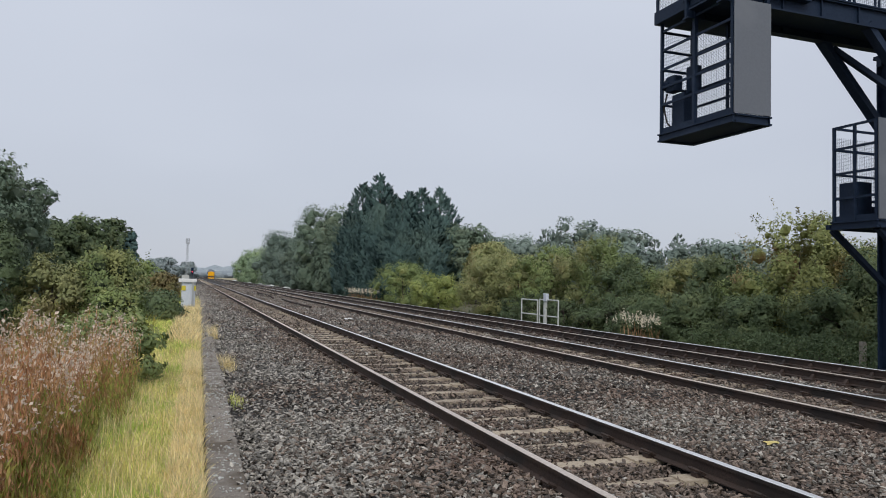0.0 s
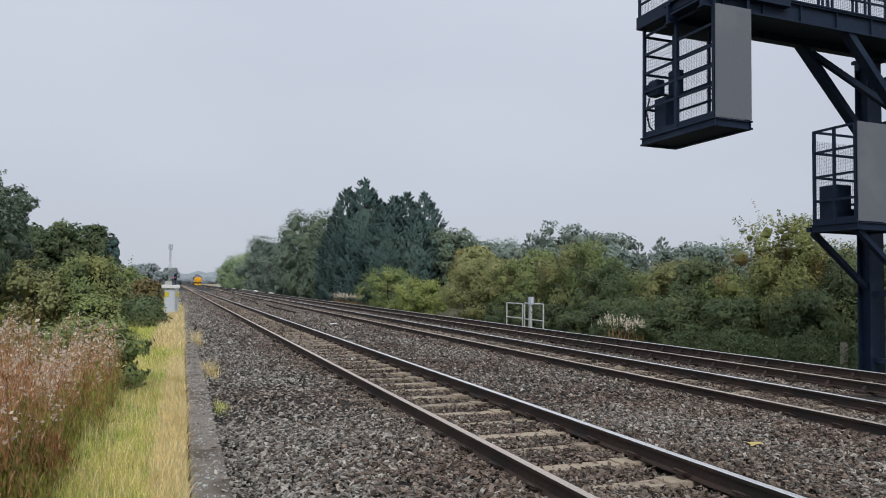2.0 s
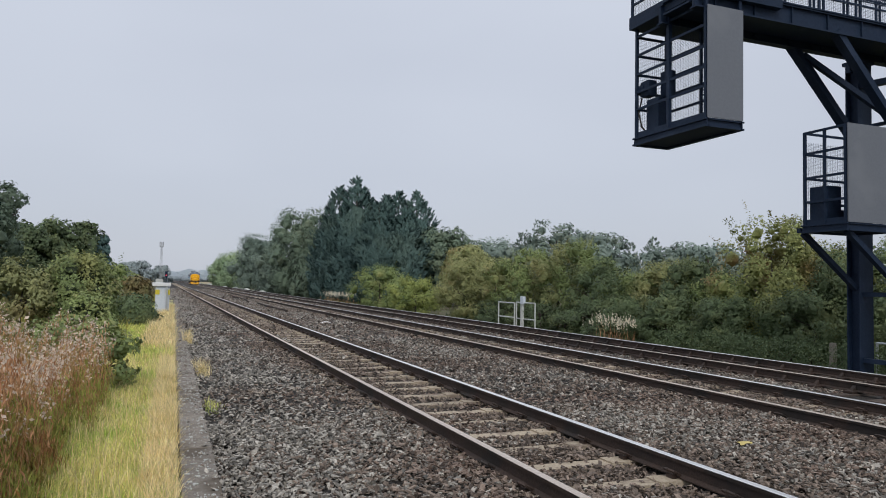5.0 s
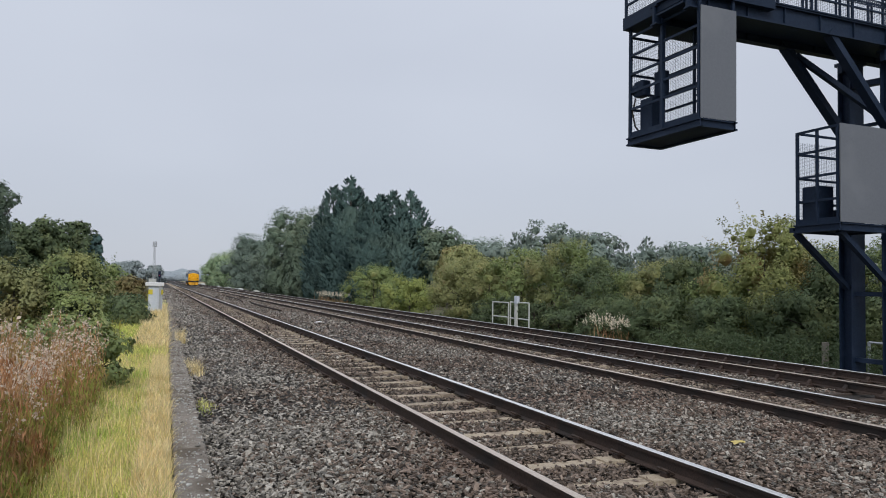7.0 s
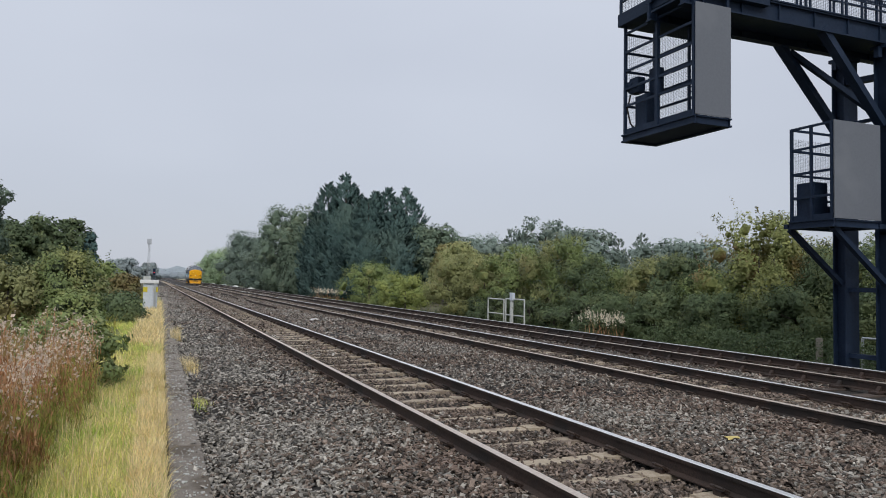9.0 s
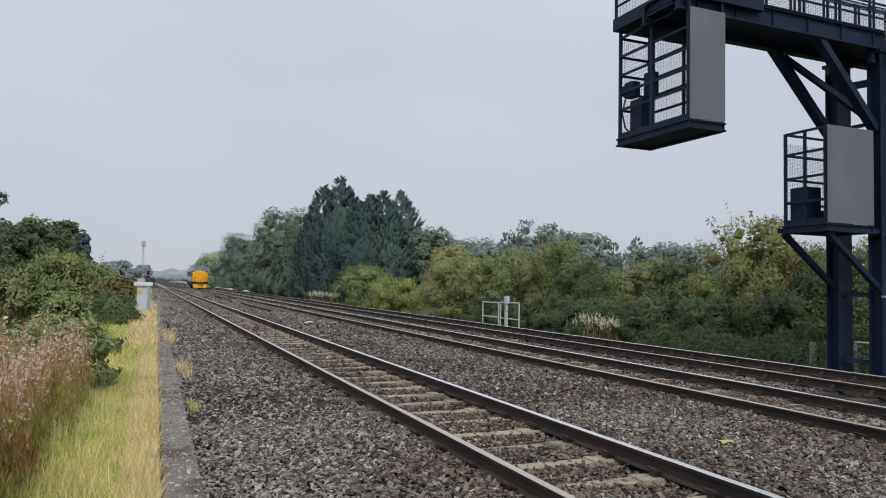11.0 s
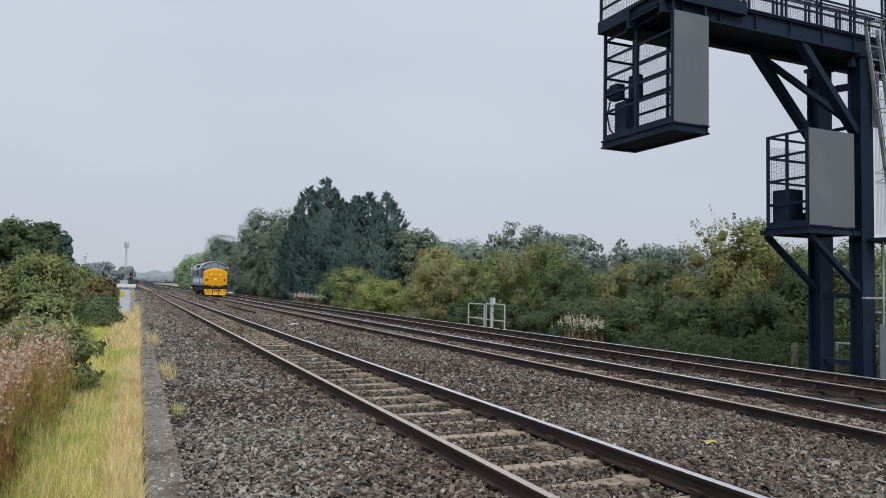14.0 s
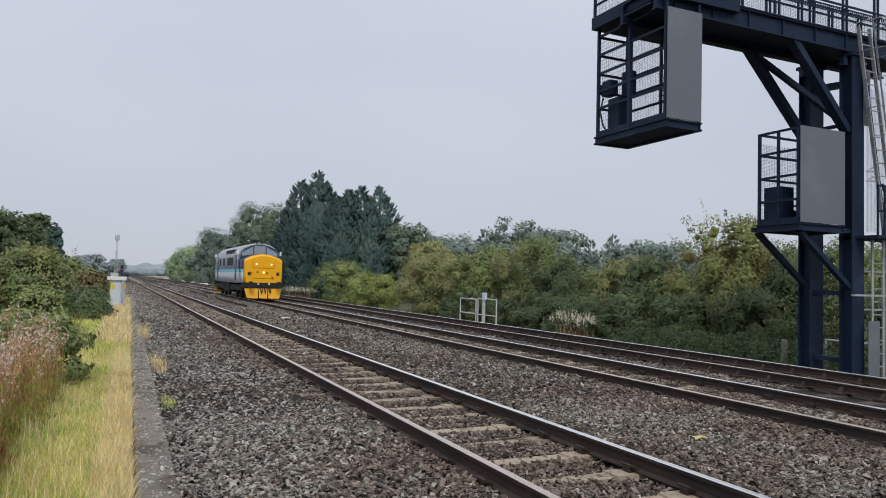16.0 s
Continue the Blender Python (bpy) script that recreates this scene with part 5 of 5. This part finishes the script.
def locomotive():
    ob = thing("diesel_locomotive", 8.6135, 47.3, 0, "blue and pale grey diesel locomotive with yellow nose and headlights", "locomotive")
    L = 16.4
    side = lambda c: 2 if c.z > 2.80 else (0 if c.z > 1.98 else (1 if c.z > 1.76 else 3))
    part("body", loft([(2.25, ring(1.33, 1.05, 2.80, 3.66)), (2.6, ring(1.345, 1.05, 2.85, 3.75)), (L - 2.6, ring(1.345, 1.05, 2.85, 3.75)), (L - 2.25, ring(1.33, 1.05, 2.80, 3.66))], side),
         [M_BLUE, M_SKYB, M_ROOF, M_LOCOW], ob, "blue over pale grey bodyside with a light blue stripe and grey roof")
    for end, s in ((0, 1), (L, -1)):
        rows = [(end + s * y, arch(w, 1.12, zs, zt)) for y, w, zs, zt in ((.55, 1.11, 2.48, 2.83), (.59, 1.17, 2.55, 2.91), (.70, 1.21, 2.59, 2.95), (.95, 1.225, 2.60, 2.97))]
        nose = part("nose", loft(rows, lambda c: 0), [M_WARN], ob, "bright yellow rounded nose end")
        rows = [(end + s * y, arch(w, 1.10, zs, zt)) for y, w, zs, zt in ((.951, 1.22, 2.595, 2.965), (2.26, 1.30, 2.60, 3.0))]
        part("bonnet", loft(rows, lambda c: 0 if c.z > 1.98 else (1 if c.z > 1.76 else 2)), [M_NAVY, M_SKYB, M_LOCOW], nose, "dark blue and pale grey nose sides behind the yellow")
        # windscreen: three panes in a grey frame under the roof arch
        part("cab_front", loft([(end + s * 2.19, ring(1.315, 2.3, 2.62, 3.66)), (end + s * 2.42, ring(1.335, 2.3, 2.74, 3.72))], lambda c: 1 if c.z > 2.6 else 0), [M_NAVY, M_ROOF], ob, "dark blue windscreen surround under a pale roof arch")
        for xa, xb, za, zb in ((-1.16, -.44, 3.10, 3.50), (-.37, .37, 3.56, 3.56), (.44, 1.16, 3.50, 3.10)):
            bm = bmesh.new()
            fr = [bm.verts.new(p) for p in ((xa, end + s * 2.14, 2.86 if xa < -1 else 2.96), (xb, end + s * 2.14, 2.86 if xb > 1 else 2.96), (xb, end + s * 2.17, zb), (xa, end + s * 2.17, za))]
            bk = [bm.verts.new((v.co.x, v.co.y + s * .1, v.co.z)) for v in fr]
            for q in ((0, 1, 2, 3), (4, 5, 6, 7), (0, 1, 5, 4), (1, 2, 6, 5), (2, 3, 7, 6), (3, 0, 4, 7)):
                bm.faces.new([(fr + bk)[i] for i in q])
            part("windscreen", bm, M_GLASS, ob, "windscreen pane with the sky's reflection in its grey-blue colour")
        for x in (-.48, .48):
            part("headlight", rod(bmesh.new(), (x, end + s * .64, 2.30), (x, end + s * .50, 2.30), .045, 12), M_LAMP, nose, "lit round headlight")
        part("headlight", rod(bmesh.new(), (0, end + s * .64, 1.78), (0, end + s * .49, 1.78), .055, 12), M_LAMP, nose, "large lit central headlight")
        for x, z in ((-.78, 1.72), (-.40, 1.80), (.22, 1.74), (.56, 1.46)):
            part("marker_lamp", rod(bmesh.new(), (x, end + s * .66, z), (x, end + s * .52, z), .075, 10), M_MARK, nose, "orange-glassed marker lamp")
        for x in (-.92, .90):
            part("hatch", box(bmesh.new(), x - .09, x + .09, end + s * .55 - .03, end + s * .55 + .03, 1.58, 1.80, .01), M_RUST, nose)
        for z in (2.06, 1.38):
            part("seam", box(bmesh.new(), -.7, .7, end + s * .55 - .02, end + s * .55 + .02, z, z + .014), M_RUST, nose)
        for x in (-.7, .7):
            part("seam", box(bmesh.new(), x - .007, x + .007, end + s * .55 - .02, end + s * .55 + .02, 2.06, 2.5), M_RUST, nose)
        bm = box(bmesh.new(), -1.25, 1.25, end + s * .95 - .4, end + s * .95 + .4, .78, 1.12, .02)
        part("buffer_beam", bm, M_BLACK, ob, "black buffer beam")
        for x in (-.87, .87):
            bm = rod(bmesh.new(), (x, end + s * .6, .98), (x, end + s * .1, .98), .10, 10)
            rod(bm, (x, end + s * .1, .98), (x, end, .98), .22, 14)
            part("buffer", bm, M_BLACK, ob)
        for x0, x1, x2, x3 in ((-1.18, -.34, -.34, -1.02), (-.28, .28, .24, -.24), (.34, 1.18, 1.02, .34)):
            bm = bmesh.new()
            vs = [bm.verts.new(p) for p in ((x0, end + s * .62, .74), (x1, end + s * .56, .74), (x2, end + s * .40, .11), (x3, end + s * .46, .11))]
            bk = [bm.verts.new((v.co.x, v.co.y + s * .06, v.co.z)) for v in vs]
            for q in ((0, 1, 2, 3), (4, 5, 6, 7), (0, 1, 5, 4), (1, 2, 6, 5), (2, 3, 7, 6), (3, 0, 4, 7)):
                bm.faces.new([(vs + bk)[i] for i in q])
            part("snowplough", bm, M_WARN, ob, "yellow snowplough blade")
        part("coupling", bar(bmesh.new(), (0, end + s * .56, 1.02), (0, end + s * .30, .82), .11, .09), M_BLACK, ob)
        for x in (-.32, .36):
            part("lamp_bracket", box(bmesh.new(), x - .05, x + .05, end + s * .53 - .03, end + s * .53 + .03, .98, 1.10, .01), M_WHITE, ob, "pale cable end on the buffer beam")
        for x in (-.25, 0, .3):
            bm = bmesh.new()
            pts = [(x, end + s * .5, 1.0), (x + .05, end + s * .36, .7), (x + .12, end + s * .38, .45), (x + .2, end + s * .5, .7)]
            for a, b in zip(pts, pts[1:]):
                rod(bm, a, b, .03, 6)
            part("brake_hose", bm, M_BLACK, ob)
        for k in (-1, 1):
            part("cab_window", box(bmesh.new(), k * 1.33 - .03, k * 1.33 + .03, end + s * 2.75 - .35, end + s * 2.75 + .35, 2.55, 3.05, .02), M_GLASS, ob)
            part("cab_door", box(bmesh.new(), k * 1.345 - .02, k * 1.345 + .02, end + s * 3.5 - .3, end + s * 3.5 + .3, 1.25, 2.95, .02), M_NAVY, ob, "navy blue cab door")
            part("mirror", box(bmesh.new(), k * 1.40 - .06, k * 1.40 + .06, end + s * 2.3 - .03, end + s * 2.3 + .03, 2.95, 3.2, .01), M_WHITE, ob, "pale marker by the cab")
        part("horn", box(bmesh.new(), -.25, -.12, end + s * 2.6 - .1, end + s * 2.6 + .1, 3.72, 3.84, .02), M_BLACK, ob)
        part("horn", box(bmesh.new(), .12, .25, end + s * 2.6 - .1, end + s * 2.6 + .1, 3.72, 3.84, .02), M_BLACK, ob)
        bogie = part("bogie", box(bmesh.new(), -1.2, 1.2, end + s * 4.2 - 2.5, end + s * 4.2 + 2.5, .55, .92, .05), M_BLACK, ob, "black bogie frame")
        for y in (2.15, 4.2, 6.25):
            for k in (-1, 1):
                bm = rod(bmesh.new(), (k * .68, end + s * y, .55), (k * .82, end + s * y, .55), .55, 20)
                rod(bm, (k * .82, end + s * y, .55), (k * 1.12, end + s * y, .55), .16, 10)
                part("wheel", bm, M_BLACK, bogie)
    for k in (-1, 1):
        for y in (5.2, 6.2, 7.2, 9.5, 11.5):
            part("side_grille", box(bmesh.new(), k * 1.35 - .015, k * 1.35 + .015, y - .36, y + .36, 2.25, 2.78, .01), M_BLACK, ob)
        for i in range(7):
            y = 4.6 + i * .62
            part("roof_vent", bar(bmesh.new(), (k * 1.20, y, 3.20), (k * 1.20, y + .4, 3.20), .20, .28), M_BLACK, ob)
    part("fuel_tank", box(bmesh.new(), -1.15, 1.15, 7.6, 10.9, .35, 1.05, .08), M_BLACK, ob)
    part("exhaust", box(bmesh.new(), -.5, .5, 8.6, 9.8, 3.72, 3.84, .03), M_BLACK, ob)
    part("roof_fan", rod(bmesh.new(), (0, 13.6, 3.70), (0, 13.6, 3.83), .75, 24), M_BLACK, ob)
    return ob


LOCO = locomotive()


def motions():
    """The locomotive rolls towards the camera along the middle track."""
    run = ((0, 300.0), (2, 262.5), (4, 229.5), (6.5, 191.5), (9, 154.8), (11.5, 117.6), (13, 94.6), (14, 78.9), (15, 63.2), (16, 46.6))
    walk(LOCO, [(t, pose(8.6135, y, 0)) for t, y in run])


motions()
